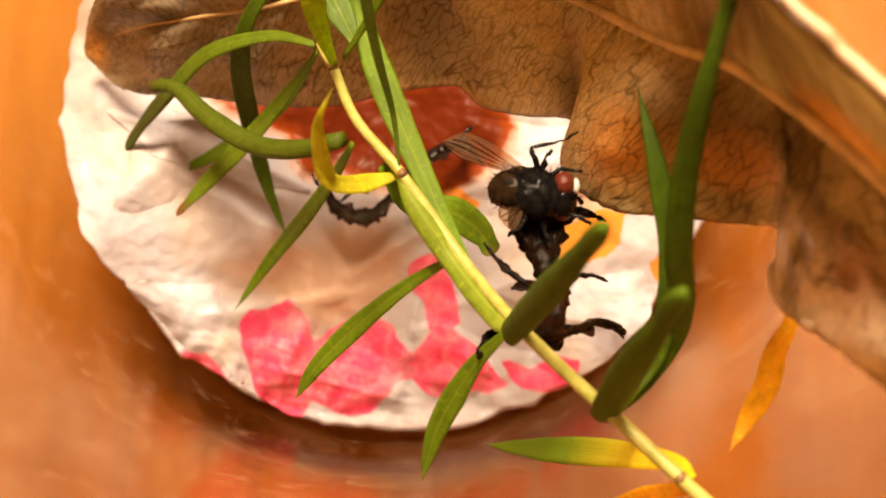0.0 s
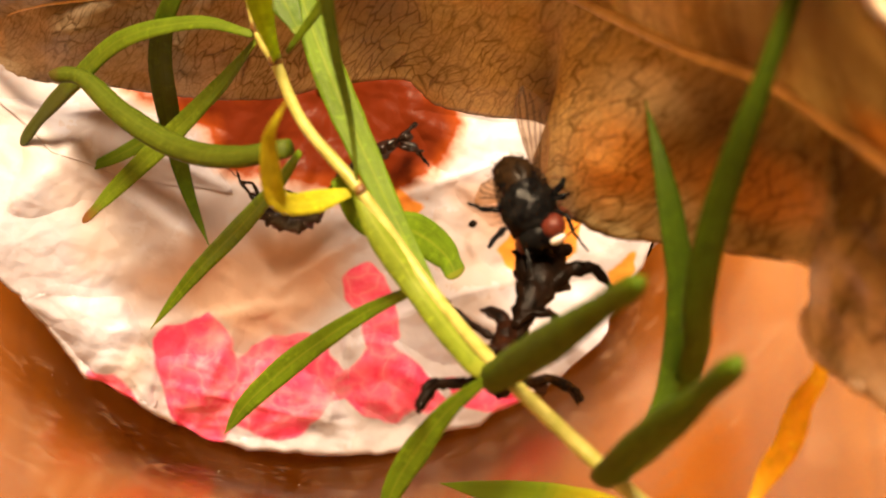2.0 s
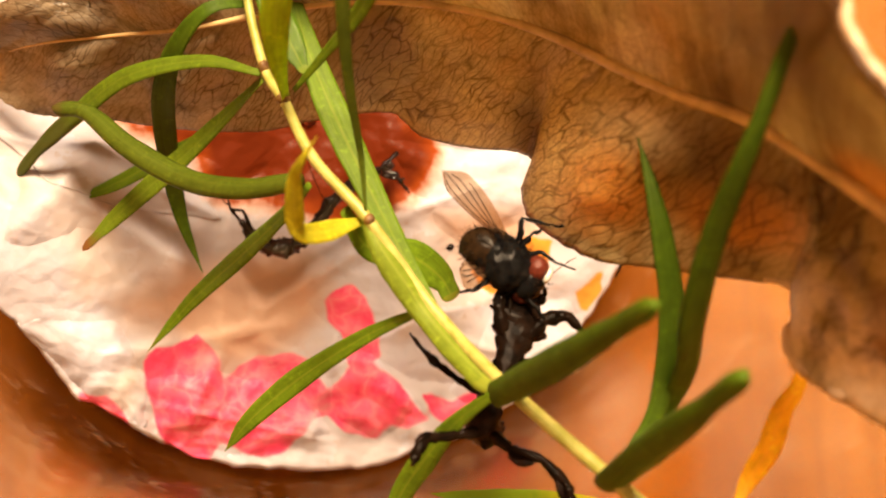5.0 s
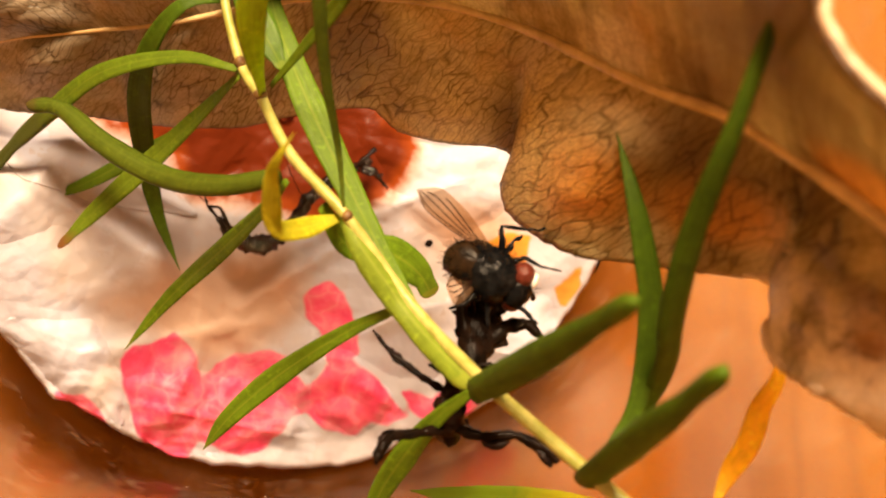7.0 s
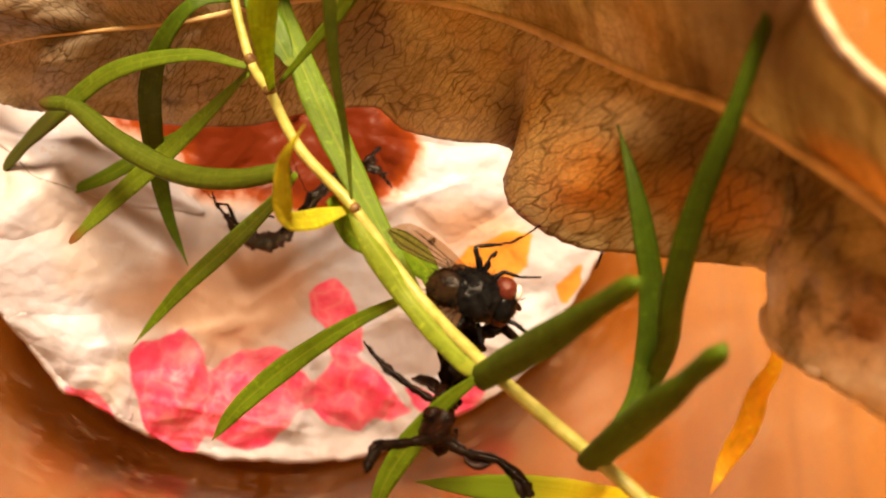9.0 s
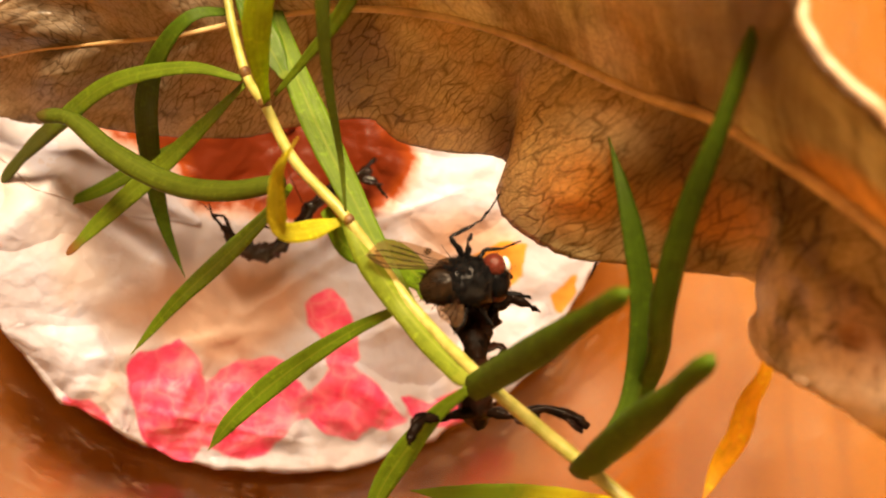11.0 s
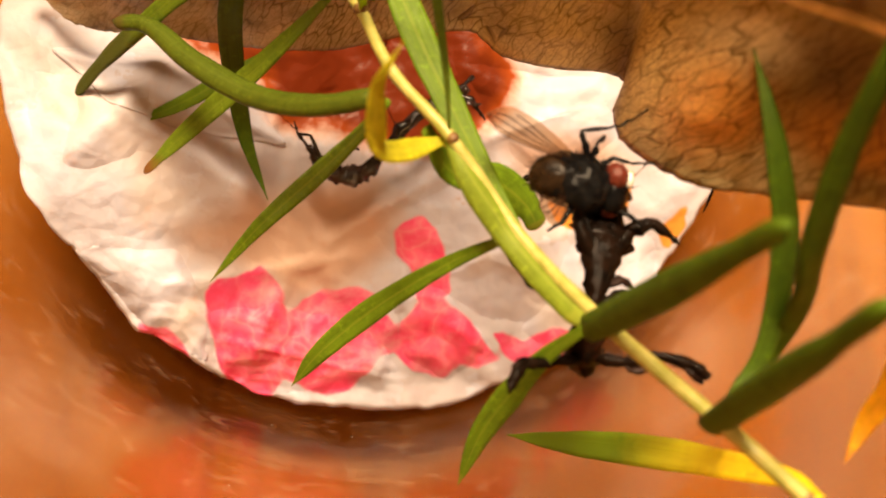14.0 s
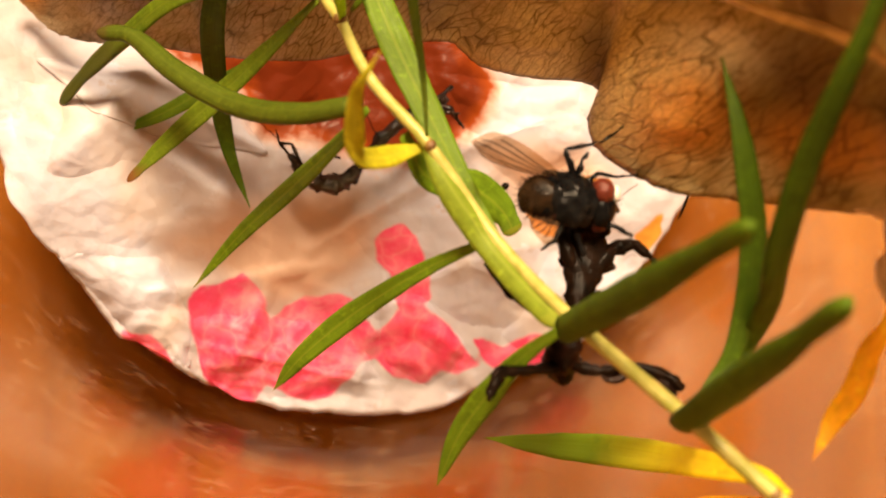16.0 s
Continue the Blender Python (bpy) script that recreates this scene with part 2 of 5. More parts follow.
def dead_leaf_material():
    """Dry brown leaf with dark net veins; UV x runs along the leaf, y from edge to edge."""
    m, nt, bsdf, node, link = mat("dry_leaf")
    out = nt.nodes["Material Output"]
    uv = node("ShaderNodeUVMap")
    tc = node("ShaderNodeTexCoord")
    sep = node("ShaderNodeSeparateXYZ")
    link(uv, "UV", sep, "Vector")
    warp = node("ShaderNodeTexNoise", Scale=300.0, Detail=3.0)
    link(tc, "Object", warp, "Vector")
    # side veins slant away from the midrib on both halves
    dv = node("ShaderNodeMath", operation="SUBTRACT")
    dv.inputs[1].default_value = 0.5
    link(sep, "Y", dv, 0)
    av = node("ShaderNodeMath", operation="ABSOLUTE")
    link(dv, 0, av, 0)
    sk = node("ShaderNodeMath", operation="MULTIPLY_ADD")
    sk.inputs[1].default_value = 0.16
    link(av, 0, sk, 0)
    link(sep, "X", sk, 2)
    cb = node("ShaderNodeCombineXYZ")
    link(sk, 0, cb, "X")
    link(sep, "Y", cb, "Y")
    wv = mixrgb(node, link, 0.023, (cb, "Vector"), (warp, "Color"), "ADD")
    mp = node("ShaderNodeMapping")
    mp.inputs["Scale"].default_value = (118, 10, 1)
    link(wv, "Color", mp, "Vector")
    v1 = node("ShaderNodeTexVoronoi", feature="DISTANCE_TO_EDGE", Scale=1.0)
    link(mp, "Vector", v1, "Vector")
    v1r = ramp(node, [(0.0, (0.24, 0.18, 0.11)), (0.025, (0.60, 0.54, 0.44)), (0.08, (1, 1, 1))])
    link(v1, "Distance", v1r, "Fac")
    # the net fades in and out over the blade
    fade = node("ShaderNodeTexNoise", Scale=190.0, Detail=3.0)
    link(tc, "Object", fade, "Vector")
    fader = ramp(node, [(0.38, (0, 0, 0)), (0.62, (0.6, 0.6, 0.6))])
    link(fade, "Fac", fader, "Fac")
    v1r = mixrgb(node, link, (fader, "Color"), (v1r, "Color"), (0.93, 0.91, 0.88))
    # beyond the midrib the older half is smooth, with faint side veins only
    smooth_u = ramp(node, [(0.42, (0, 0, 0)), (0.60, (0.85, 0.85, 0.85))])
    link(sep, "X", smooth_u, "Fac")
    smooth_v = ramp(node, [(0.49, (0, 0, 0)), (0.53, (1, 1, 1))])
    link(sep, "Y", smooth_v, "Fac")
    bare = mixrgb(node, link, 1.0, (smooth_u, "Color"), (smooth_v, "Color"), "MULTIPLY")
    mp3 = node("ShaderNodeMapping")
    mp3.inputs["Scale"].default_value = (70, 1.2, 1)
    link(wv, "Color", mp3, "Vector")
    side = node("ShaderNodeTexNoise", Scale=1.0, Detail=3.0)
    link(mp3, "Vector", side, "Vector")
    sider = ramp(node, [(0.36, (0.72, 0.66, 0.58)), (0.6, (1, 1, 1))])
    link(side, "Fac", sider, "Fac")
    v1r = mixrgb(node, link, (bare, "Color"), (v1r, "Color"), (sider, "Color"))
    mp2 = node("ShaderNodeMapping")
    mp2.inputs["Scale"].default_value = (230, 36, 1)
    link(wv, "Color", mp2, "Vector")
    v2 = node("ShaderNodeTexVoronoi", feature="DISTANCE_TO_EDGE", Scale=1.0)
    link(mp2, "Vector", v2, "Vector")
    v2r = ramp(node, [(0.0, (0.62, 0.55, 0.46)), (0.09, (1, 1, 1))])
    link(v2, "Distance", v2r, "Fac")
    n1 = node("ShaderNodeTexNoise", Scale=95.0, Detail=4.0, Roughness=0.6)
    link(tc, "Object", n1, "Vector")
    base = ramp(node, [(0.33, (0.30, 0.22, 0.10)), (0.44, (0.50, 0.43, 0.22)), (0.54, (0.68, 0.61, 0.34)), (0.64, (0.72, 0.56, 0.26)), (0.78, (0.74, 0.44, 0.13))])
    link(n1, "Fac", base, "Fac")
    # the half towards the tip has weathered to a mauve grey with dark blotches
    grey = ramp(node, [(0.03, (0.85, 0.85, 0.85)), (0.30, (0.75, 0.75, 0.75)), (0.46, (0, 0, 0))])
    link(sep, "X", grey, "Fac")
    n4 = node("ShaderNodeTexNoise", Scale=230.0, Detail=5.0, Roughness=0.7, Distortion=0.8)
    link(tc, "Object", n4, "Vector")
    mauve = ramp(node, [(0.36, (0.13, 0.09, 0.06)), (0.46, (0.42, 0.345, 0.26)), (0.62, (0.58, 0.50, 0.40))])
    link(n4, "Fac", mauve, "Fac")
    base = mixrgb(node, link, (grey, "Color"), (base, "Color"), (mauve, "Color"))
    n2 = node("ShaderNodeTexNoise", Scale=420.0, Detail=4.0, Roughness=0.6)
    link(tc, "Object", n2, "Vector")
    fine = node("ShaderNodeTexNoise", Scale=1500.0, Detail=3.0)
    link(tc, "Object", fine, "Vector")
    fr = ramp(node, [(0.3, (0.72, 0.7, 0.66)), (0.6, (1, 1, 1))])
    link(fine, "Fac", fr, "Fac")
    # rusty stains on the lobes: place along and across the leaf, and size
    for sx, sy, wx, wy in ((0.685, 0.20, 0.060, 0.16), (0.79, 0.22, 0.05, 0.12), (0.02, 0.5, 0.03, 0.5), (0.93, 0.66, 0.06, 0.12)):
        sm = node("ShaderNodeMapping")
        sm.inputs["Location"].default_value = (-sx / wx, -sy / wy, 0)
        sm.inputs["Scale"].default_value = (1 / wx, 1 / wy, 0)
        link(uv, "UV", sm, "Vector")
        ln = node("ShaderNodeVectorMath", operation="LENGTH")
        link(sm, "Vector", ln, 0)
        ls = node("ShaderNodeMath", operation="MULTIPLY_ADD")
        ls.inputs[1].default_value = 1.1
        link(n1, "Fac", ls, 0)
        link(ln, "Value", ls, 2)
        st = ramp(node, [(0.6, (0.8, 0.8, 0.8)), (1.0, (0, 0, 0))])
        half = node("ShaderNodeMath", operation="MULTIPLY")
        half.inputs[1].default_value = 0.62
        link(ls, 0, half, 0)
        link(half, 0, st, "Fac")
        base = mixrgb(node, link, (st, "Color"), (base, "Color"), (0.92, 0.46, 0.07))
    # patches of own colour and of painted light and shade: place along and across, size, strength, colour
    for sx, sy, wx, wy, most, tone in (
        # lit ridges of the lobes, painted golden
        (0.645, 0.24, 0.045, 0.30, 0.9, (0.95, 0.87, 0.45)),
        (0.53, 0.14, 0.035, 0.26, 0.9, (0.86, 0.82, 0.48)),
        # painted sheen beside the midrib
        (0.678, 0.60, 0.035, 0.09, 0.9, (0.95, 0.88, 0.66)),
        (0.70, 0.40, 0.035, 0.10, 0.7, (0.85, 0.72, 0.42)),
        (0.60, 0.60, 0.05, 0.10, 0.6, (0.72, 0.64, 0.42)),
        # shaded valley between the lobes, painted dark
        (0.588, 0.17, 0.022, 0.26, 0.7, (0.15, 0.09, 0.04)),
        (0.44, 0.24, 0.04, 0.26, 0.65, (0.17, 0.12, 0.06)),
        (0.775, 0.36, 0.06, 0.20, 0.75, (0.16, 0.085, 0.04)),
        (0.80, 0.84, 0.14, 0.24, 0.9, (0.17, 0.085, 0.035)),
        (0.77, 0.62, 0.06, 0.10, 0.75, (0.22, 0.11, 0.045)),
        (0.15, 0.52, 0.05, 0.20, 0.8, (0.13, 0.09, 0.06)),
        (0.08, 0.72, 0.06, 0.20, 0.7, (0.15, 0.105, 0.075)),
        # dark lines painted into the folds of the curled end
        (0.868, 0.19, 0.010, 0.10, 0.7, (0.10, 0.045, 0.02)),
        (0.905, 0.15, 0.011, 0.14, 0.7, (0.10, 0.045, 0.02)),
        (0.93, 0.31, 0.035, 0.04, 0.7, (0.10, 0.04, 0.02)),
        (0.955, 0.20, 0.030, 0.14, 0.8, (0.36, 0.12, 0.03)),
    ):
        sm = node("ShaderNodeMapping")
        sm.inputs["Location"].default_value = (-sx / wx, -sy / wy, 0)
        sm.inputs["Scale"].default_value = (1 / wx, 1 / wy, 0)
        link(uv, "UV", sm, "Vector")
        ln = node("ShaderNodeVectorMath", operation="LENGTH")
        link(sm, "Vector", ln, 0)
        ls = node("ShaderNodeMath", operation="MULTIPLY_ADD")
        ls.inputs[1].default_value = 0.9
        link(n1, "Fac", ls, 0)
        link(ln, "Value", ls, 2)
        half = node("ShaderNodeMath", operation="MULTIPLY")
        half.inputs[1].default_value = 0.5
        link(ls, 0, half, 0)
        st = ramp(node, [(0.3, (most, most, most)), (0.85, (0, 0, 0))])
        link(half, 0, st, "Fac")
        base = mixrgb(node, link, (st, "Color"), (base, "Color"), tone)
    c = mixrgb(node, link, 1.0, (base, "Color"), (v1r, "Color"), "MULTIPLY")
    c = mixrgb(node, link, 0.8, (c, "Color"), (v2r, "Color"), "MULTIPLY")
    c = mixrgb(node, link, 0.8, (c, "Color"), (fr, "Color"), "MULTIPLY")
    # thin pale margin along both edges
    mg = ramp(node, [(0.0, (1, 1, 1)), (0.012, (0, 0, 0)), (0.988, (0, 0, 0)), (1.0, (1, 1, 1))])
    link(sep, "Y", mg, "Fac")
    c = mixrgb(node, link, (mg, "Color"), (c, "Color"), (0.12, 0.06, 0.025))
    # the crumpled far lobe has pale skin, painted brighter for the light it misses
    px = ramp(node, [(0.80, (0, 0, 0)), (0.85, (1, 1, 1))])
    link(sep, "X", px, "Fac")
    py = ramp(node, [(0.14, (1, 1, 1)), (0.34, (0, 0, 0))])
    link(sep, "Y", py, "Fac")
    bl = mixrgb(node, link, 1.0, (px, "Color"), (py, "Color"), "MULTIPLY")
    bl = mixrgb(node, link, 1.0, (bl, "Color"), (fr, "Color"), "MULTIPLY")
    mot = ramp(node, [(0.40, (0.2, 0.2, 0.2)), (0.52, (0.95, 0.95, 0.95))])
    link(n2, "Fac", mot, "Fac")
    bl = mixrgb(node, link, 1.0, (bl, "Color"), (mot, "Color"), "MULTIPLY")
    c = mixrgb(node, link, (bl, "Color"), (c, "Color"), (0.96, 0.85, 0.68))
    link(c, "Color", bsdf, "Base Color")
    bsdf.inputs["Roughness"].default_value = 0.3
    bsdf.inputs["Coat Weight"].default_value = 0.3
    bsdf.inputs["Coat Roughness"].default_value = 0.3
    hb = mixrgb(node, link, 0.5, (v1r, "Color"), (v2r, "Color"))
    hb = mixrgb(node, link, 0.45, (hb, "Color"), (n2, "Color"))
    bump(node, link, bsdf, hb, "Color", 0.6, 0.0004)
    tl = node("ShaderNodeBsdfTranslucent")
    thru = mixrgb(node, link, 1.0, (0.86, 0.74, 0.40), (v1r, "Color"), "MULTIPLY")
    tcol = mixrgb(node, link, 0.7, (thru, "Color"), (c, "Color"))
    link(tcol, "Color", tl, "Color")
    mx = node("ShaderNodeMixShader", Fac=0.5)
    link(bsdf, 0, mx, 1)
    link(tl, 0, mx, 2)
    link(mx, 0, out, "Surface")
    return m


def simple(name, c1, c2, scale, rough, metal=0.0, strength=0.3, dist=0.0003, coat=0.0, spec=0.5):
    m, nt, bsdf, node, link = mat(name)
    tc = node("ShaderNodeTexCoord")
    n1 = node("ShaderNodeTexNoise", Scale=scale, Detail=5.0, Roughness=0.6)
    link(tc, "Object", n1, "Vector")
    r = ramp(node, [(0.35, c1), (0.65, c2)])
    link(n1, "Fac", r, "Fac")
    link(r, "Color", bsdf, "Base Color")
    bsdf.inputs["Roughness"].default_value = rough
    bsdf.inputs["Metallic"].default_value = metal
    bsdf.inputs["Coat Weight"].default_value = coat
    bsdf.inputs["Specular IOR Level"].default_value = spec
    bump(node, link, bsdf, n1, "Fac", strength, dist)
    return m


def wing_material():
    m, nt, bsdf, node, link = mat("wing_membrane")
    out = nt.nodes["Material Output"]
    nt.nodes.remove(bsdf)
    tr = node("ShaderNodeBsdfTransparent", Color=(0.66, 0.53, 0.40, 1))
    gl = node("ShaderNodeBsdfGlossy", Color=(0.9, 0.85, 0.8, 1), Roughness=0.25)
    df = node("ShaderNodeBsdfDiffuse", Color=(0.16, 0.09, 0.045, 1))
    a = node("ShaderNodeMixShader", Fac=0.26)
    link(tr, 0, a, 1)
    link(df, 0, a, 2)
    b = node("ShaderNodeMixShader", Fac=0.025)
    link(a, 0, b, 1)
    link(gl, 0, b, 2)
    link(b, 0, out, "Surface")
    return m


WOOD = wood_material()
PLASTIC = plastic_material()
TISSUE = tissue_material()
DRYLEAF = dead_leaf_material()
GREEN = blade_material("green_blade", (0.140, 0.248, 0.010), (0.21, 0.26, 0.02), (0.28, 0.36, 0.03), 0.97)
GREEN_BROWN = blade_material("green_blade_brown_tip", (0.14, 0.215, 0.012), (0.20, 0.09, 0.025), (0.2, 0.27, 0.025), 0.89)
DEEP = blade_material("deep_green_blade", (0.072, 0.138, 0.006), (0.09, 0.165, 0.008), (0.08, 0.15, 0.008), 0.90)
YELLOW = blade_material("yellow_blade", (0.60, 0.60, 0.03), (0.56, 0.52, 0.05), (0.66, 0.64, 0.06), 0.97, thru=0.5)
TURNING = blade_material("half_yellow_blade", (0.95, 0.76, 0.02), (0.17, 0.27, 0.012), (0.9, 0.72, 0.03), 0.34, thru=0.5, spread=0.34)
DRYBLADE = blade_material("dry_yellow_blade", (0.95, 0.56, 0.02), (0.85, 0.44, 0.04), (0.9, 0.5, 0.05), 0.97, thru=0.5)
SHEATH = blade_material("green_sheath", (0.22, 0.31, 0.025), (0.26, 0.33, 0.03), (0.36, 0.42, 0.07), 0.97)
LIME = blade_material("lime_blade", (0.52, 0.74, 0.03), (0.50, 0.60, 0.04), (0.60, 0.74, 0.06), 0.97, thru=0.6)
SPECKLED = blade_material("speckled_green_blade", (0.09, 0.18, 0.011), (0.16, 0.24, 0.02), (0.26, 0.34, 0.04), 0.97, 0.34)
MOSS = blade_material("moss_green_blade", (0.088, 0.128, 0.009), (0.10, 0.09, 0.015), (0.12, 0.165, 0.015), 0.94)
MOSSY_TIP = blade_material("green_blade_dark_tip", (0.13, 0.21, 0.011), (0.075, 0.095, 0.012), (0.2, 0.27, 0.025), 0.62)
STEM = simple("pale_green_stem", (0.25, 0.262, 0.048), (0.42, 0.395, 0.115), 900, 0.42)
NODE = simple("brown_stem_node", (0.08, 0.035, 0.010), (0.20, 0.12, 0.03), 1500, 0.55)
RIB = simple("tan_midrib", (0.46, 0.33, 0.15), (0.74, 0.56, 0.28), 500, 0.3)
CURL = simple("pale_rolled_leaf", (0.36, 0.24, 0.13), (0.78, 0.62, 0.44), 420, 0.38, strength=0.8)
BLACK = simple("black_chitin", (0.002, 0.0014, 0.001), (0.010, 0.005, 0.003), 1400, 0.2, spec=0.045, strength=0.5)
GLOSSY = simple("glossy_black_chitin", (0.002, 0.0012, 0.001), (0.012, 0.005, 0.003), 1200, 0.2, spec=0.35, strength=0.6)
DARKBROWN = simple("dark_brown_chitin", (0.002, 0.0012, 0.001), (0.022, 0.008, 0.004), 1100, 0.3, spec=0.05, strength=0.6)
FLYBLACK = simple("fly_black", (0.0015, 0.0015, 0.002), (0.008, 0.008, 0.008), 1700, 0.18, spec=0.07)
FLYGREY = simple("fly_abdomen", (0.002, 0.0015, 0.001), (0.026, 0.014, 0.006), 800, 0.35, spec=0.1)
FLYEYE = simple("red_compound_eye", (0.06, 0.011, 0.006), (0.11, 0.020, 0.011), 5000, 0.35, spec=0.3)
FLYFACE = simple("silver_face", (0.5, 0.48, 0.45), (0.75, 0.73, 0.7), 3000, 0.4)
WING = wing_material()
# lightened so that the unseen walls and ceiling bounce more fill light
WALL = simple("warm_wall_paint", (0.56, 0.43, 0.29), (0.62, 0.48, 0.33), 9, 0.8)
CARPET = simple("floor_boards", (0.22, 0.12, 0.06), (0.34, 0.20, 0.10), 14, 0.5)
DUST = simple("pale_dust", (0.42, 0.36, 0.30), (0.6, 0.54, 0.46), 3000, 0.8)


# ---- building helpers ----
def finish(bm, name, material, smooth=True):
    me = bpy.data.meshes.new(name)
    bm.normal_update()
    for f in bm.faces:
        f.smooth = smooth
    bm.to_mesh(me)
    bm.free()
    me.materials.append(material)
    return me


def part(name, bm, material, parent, label="", smooth=True):
    """One bmesh as one mesh object under a thing or a part."""
    ob = new(name, finish(bm, name, material, smooth))
    ob.parent = parent
    if label:
        ob["label"] = label
    return ob


def thing(name, at=(0, 0, 0)):
    ob = new(name)
    ob.empty_display_size = 0.002
    ob.location = Vector(at)
    return ob


def spline(pts, n):
    """n points of a smooth curve through pts."""
    p = [Vector(q) for q in pts]
    p = [2 * p[0] - p[1]] + p + [2 * p[-1] - p[-2]]
    res = []
    m = len(p) - 3
    for i in range(n):
        u = i / (n - 1) * m
        k = min(int(u), m - 1)
        f = u - k
        a, b, c, d = p[k : k + 4]
        res.append(0.5 * (2 * b + (c - a) * f + (2 * a - 5 * b + 4 * c - d) * f * f + (3 * b - a - 3 * c + d) * f ** 3))
    return res


def keyed(keys, s):
    """Smooth value of a list of (s, point) at s."""
    k = 0
    while k < len(keys) - 2 and s > keys[k + 1][0]:
        k += 1
    (s0, a), (s1, b) = keys[k], keys[k + 1]
    a, b, h = Vector(a), Vector(b), s1 - s0
    before, after = keys[max(k - 1, 0)], keys[min(k + 2, len(keys) - 1)]
    ta = (b - Vector(before[1])) / (s1 - before[0]) * h
    tb = (Vector(after[1]) - a) / (after[0] - s0) * h
    f = max(0.0, min(1.0, (s - s0) / h))
    return a * (2 * f ** 3 - 3 * f * f + 1) + ta * (f ** 3 - 2 * f * f + f) + b * (3 * f * f - 2 * f ** 3) + tb * (f ** 3 - f * f)


def tube(bm, pts, radii, sides=8, cap=True):
    """A tube along pts (metres) with a radius for each point."""
    rings, up = [], Vector((0.13, 0.21, 0.97))
    for i, p in enumerate(pts):
        d = (pts[min(i + 1, len(pts) - 1)] - pts[max(i - 1, 0)]).normalized()
        side = d.cross(up)
        side = side.normalized() if side.length > 1e-6 else Vector((1, 0, 0))
        up = side.cross(d).normalized()
        rings.append([bm.verts.new(p + (side * math.cos(a) + up * math.sin(a)) * radii[i]) for a in (2 * math.pi * k / sides for k in range(sides))])
    for a, b in zip(rings, rings[1:]):
        for k in range(sides):
            bm.faces.new((a[k], a[(k + 1) % sides], b[(k + 1) % sides], b[k]))
    if cap:
        bm.faces.new(rings[0][::-1])
        bm.faces.new(rings[-1])


def ball(bm, centre, radii, rot=None, seg=16, rings=10, rough=0.0, seed=0):
    m = Matrix.Translation(centre) @ (rot.to_4x4() if rot else Matrix()) @ Matrix.Diagonal((*radii, 1))
    res = bmesh.ops.create_uvsphere(bm, u_segments=seg, v_segments=rings, radius=1.0, matrix=m)
    if rough:
        for v in res["verts"]:
            d = v.co - Vector(centre)
            v.co += d * rough * noise.noise(v.co / MM * 2.2 + Vector((seed, 0, 0)))
    return res["verts"]


def mm(pts):
    return [Vector(p) * MM for p in pts]


def blade(name, pts, width, material, parent, label="", fold=0.18, blunt=0.12, thick=0.22, peak=0.5, foot=0.30):
    """A narrow leaf along pts (mm): lens-shaped section with a fold, thickness and a tapered tip."""
    n, across = 34, 7
    dense = spline(mm(pts), 400)
    steps = [1 - (1 - i / (n - 1)) ** 1.5 for i in range(n)]
    c = [dense[round(u * 399)] for u in steps]
    bm = bmesh.new()
    uvl = bm.loops.layers.uv.new("UVMap")
    rows, uvs = [], {}
    for i, p in enumerate(c):
        s = steps[i]
        k = round(s * 399)
        d = (dense[min(k + 6, 399)] - dense[max(k - 6, 0)]).normalized()
        side = d.cross(Vector((0, 0, 1))).normalized()
        up = side.cross(d).normalized()
        grow = (foot + (1 - foot) * min(1, s / peak) ** (1 if foot < 0.5 else 0.7)) if s < peak else max(blunt, 1 - ((s - peak) / (1 - peak)) ** 2.4)
        if s > 0.93:
            grow *= max(0.05, math.sqrt(max(0.0, 1 - ((s - 0.93) / 0.07) ** 2)))
        w = width * MM / 2 * grow * (1 + 0.05 * noise.noise(p / MM * 0.6))
        top, low = [], []
        for k in range(across):
            v = k / (across - 1) * 2 - 1
            lift = fold * w * abs(v) + 0.06 * w * noise.noise(Vector((s * 7, v * 2, width * 3 + len(pts))))
            t = thick * MM / 2 * (1 - 0.75 * v * v) * (0.4 + 0.6 * grow)
            base = p + side * (v * w) + up * lift
            for col, sign in ((top, 1), (low, -1)):
                vt = bm.verts.new(base + up * t * sign)
                uvs[vt] = (s, v * 0.5 + 0.5)
                col.append(vt)
        rows.append(top + low[::-1])
    k = len(rows[0])
    for a, b in zip(rows, rows[1:]):
        for j in range(k):
            bm.faces.new((a[j], b[j], b[(j + 1) % k], a[(j + 1) % k]))
    bm.faces.new(rows[0])
    bm.faces.new(rows[-1][::-1])
    for f in bm.faces:
        for l in f.loops:
            l[uvl].uv = uvs[l.vert]
    bmesh.ops.recalc_face_normals(bm, faces=bm.faces)
    return part(name, bm, material, parent, label)


def box(bm, lo, hi):
    m = Matrix.Translation((Vector(lo) + Vector(hi)) / 2) @ Matrix.Diagonal((*(Vector(hi) - Vector(lo)), 1))
    bmesh.ops.create_cube(bm, size=1.0, matrix=m)


def slab(name, lo, hi, material, label, bevel=0.0):
    bm = bmesh.new()
    box(bm, lo, hi)
    if bevel:
        bmesh.ops.bevel(bm, geom=bm.edges[:], offset=bevel, segments=3, affect="EDGES")
    ob = new(name, finish(bm, name, material, False))
    return tagged(ob, label, name.split("_")[0], kind="structure")


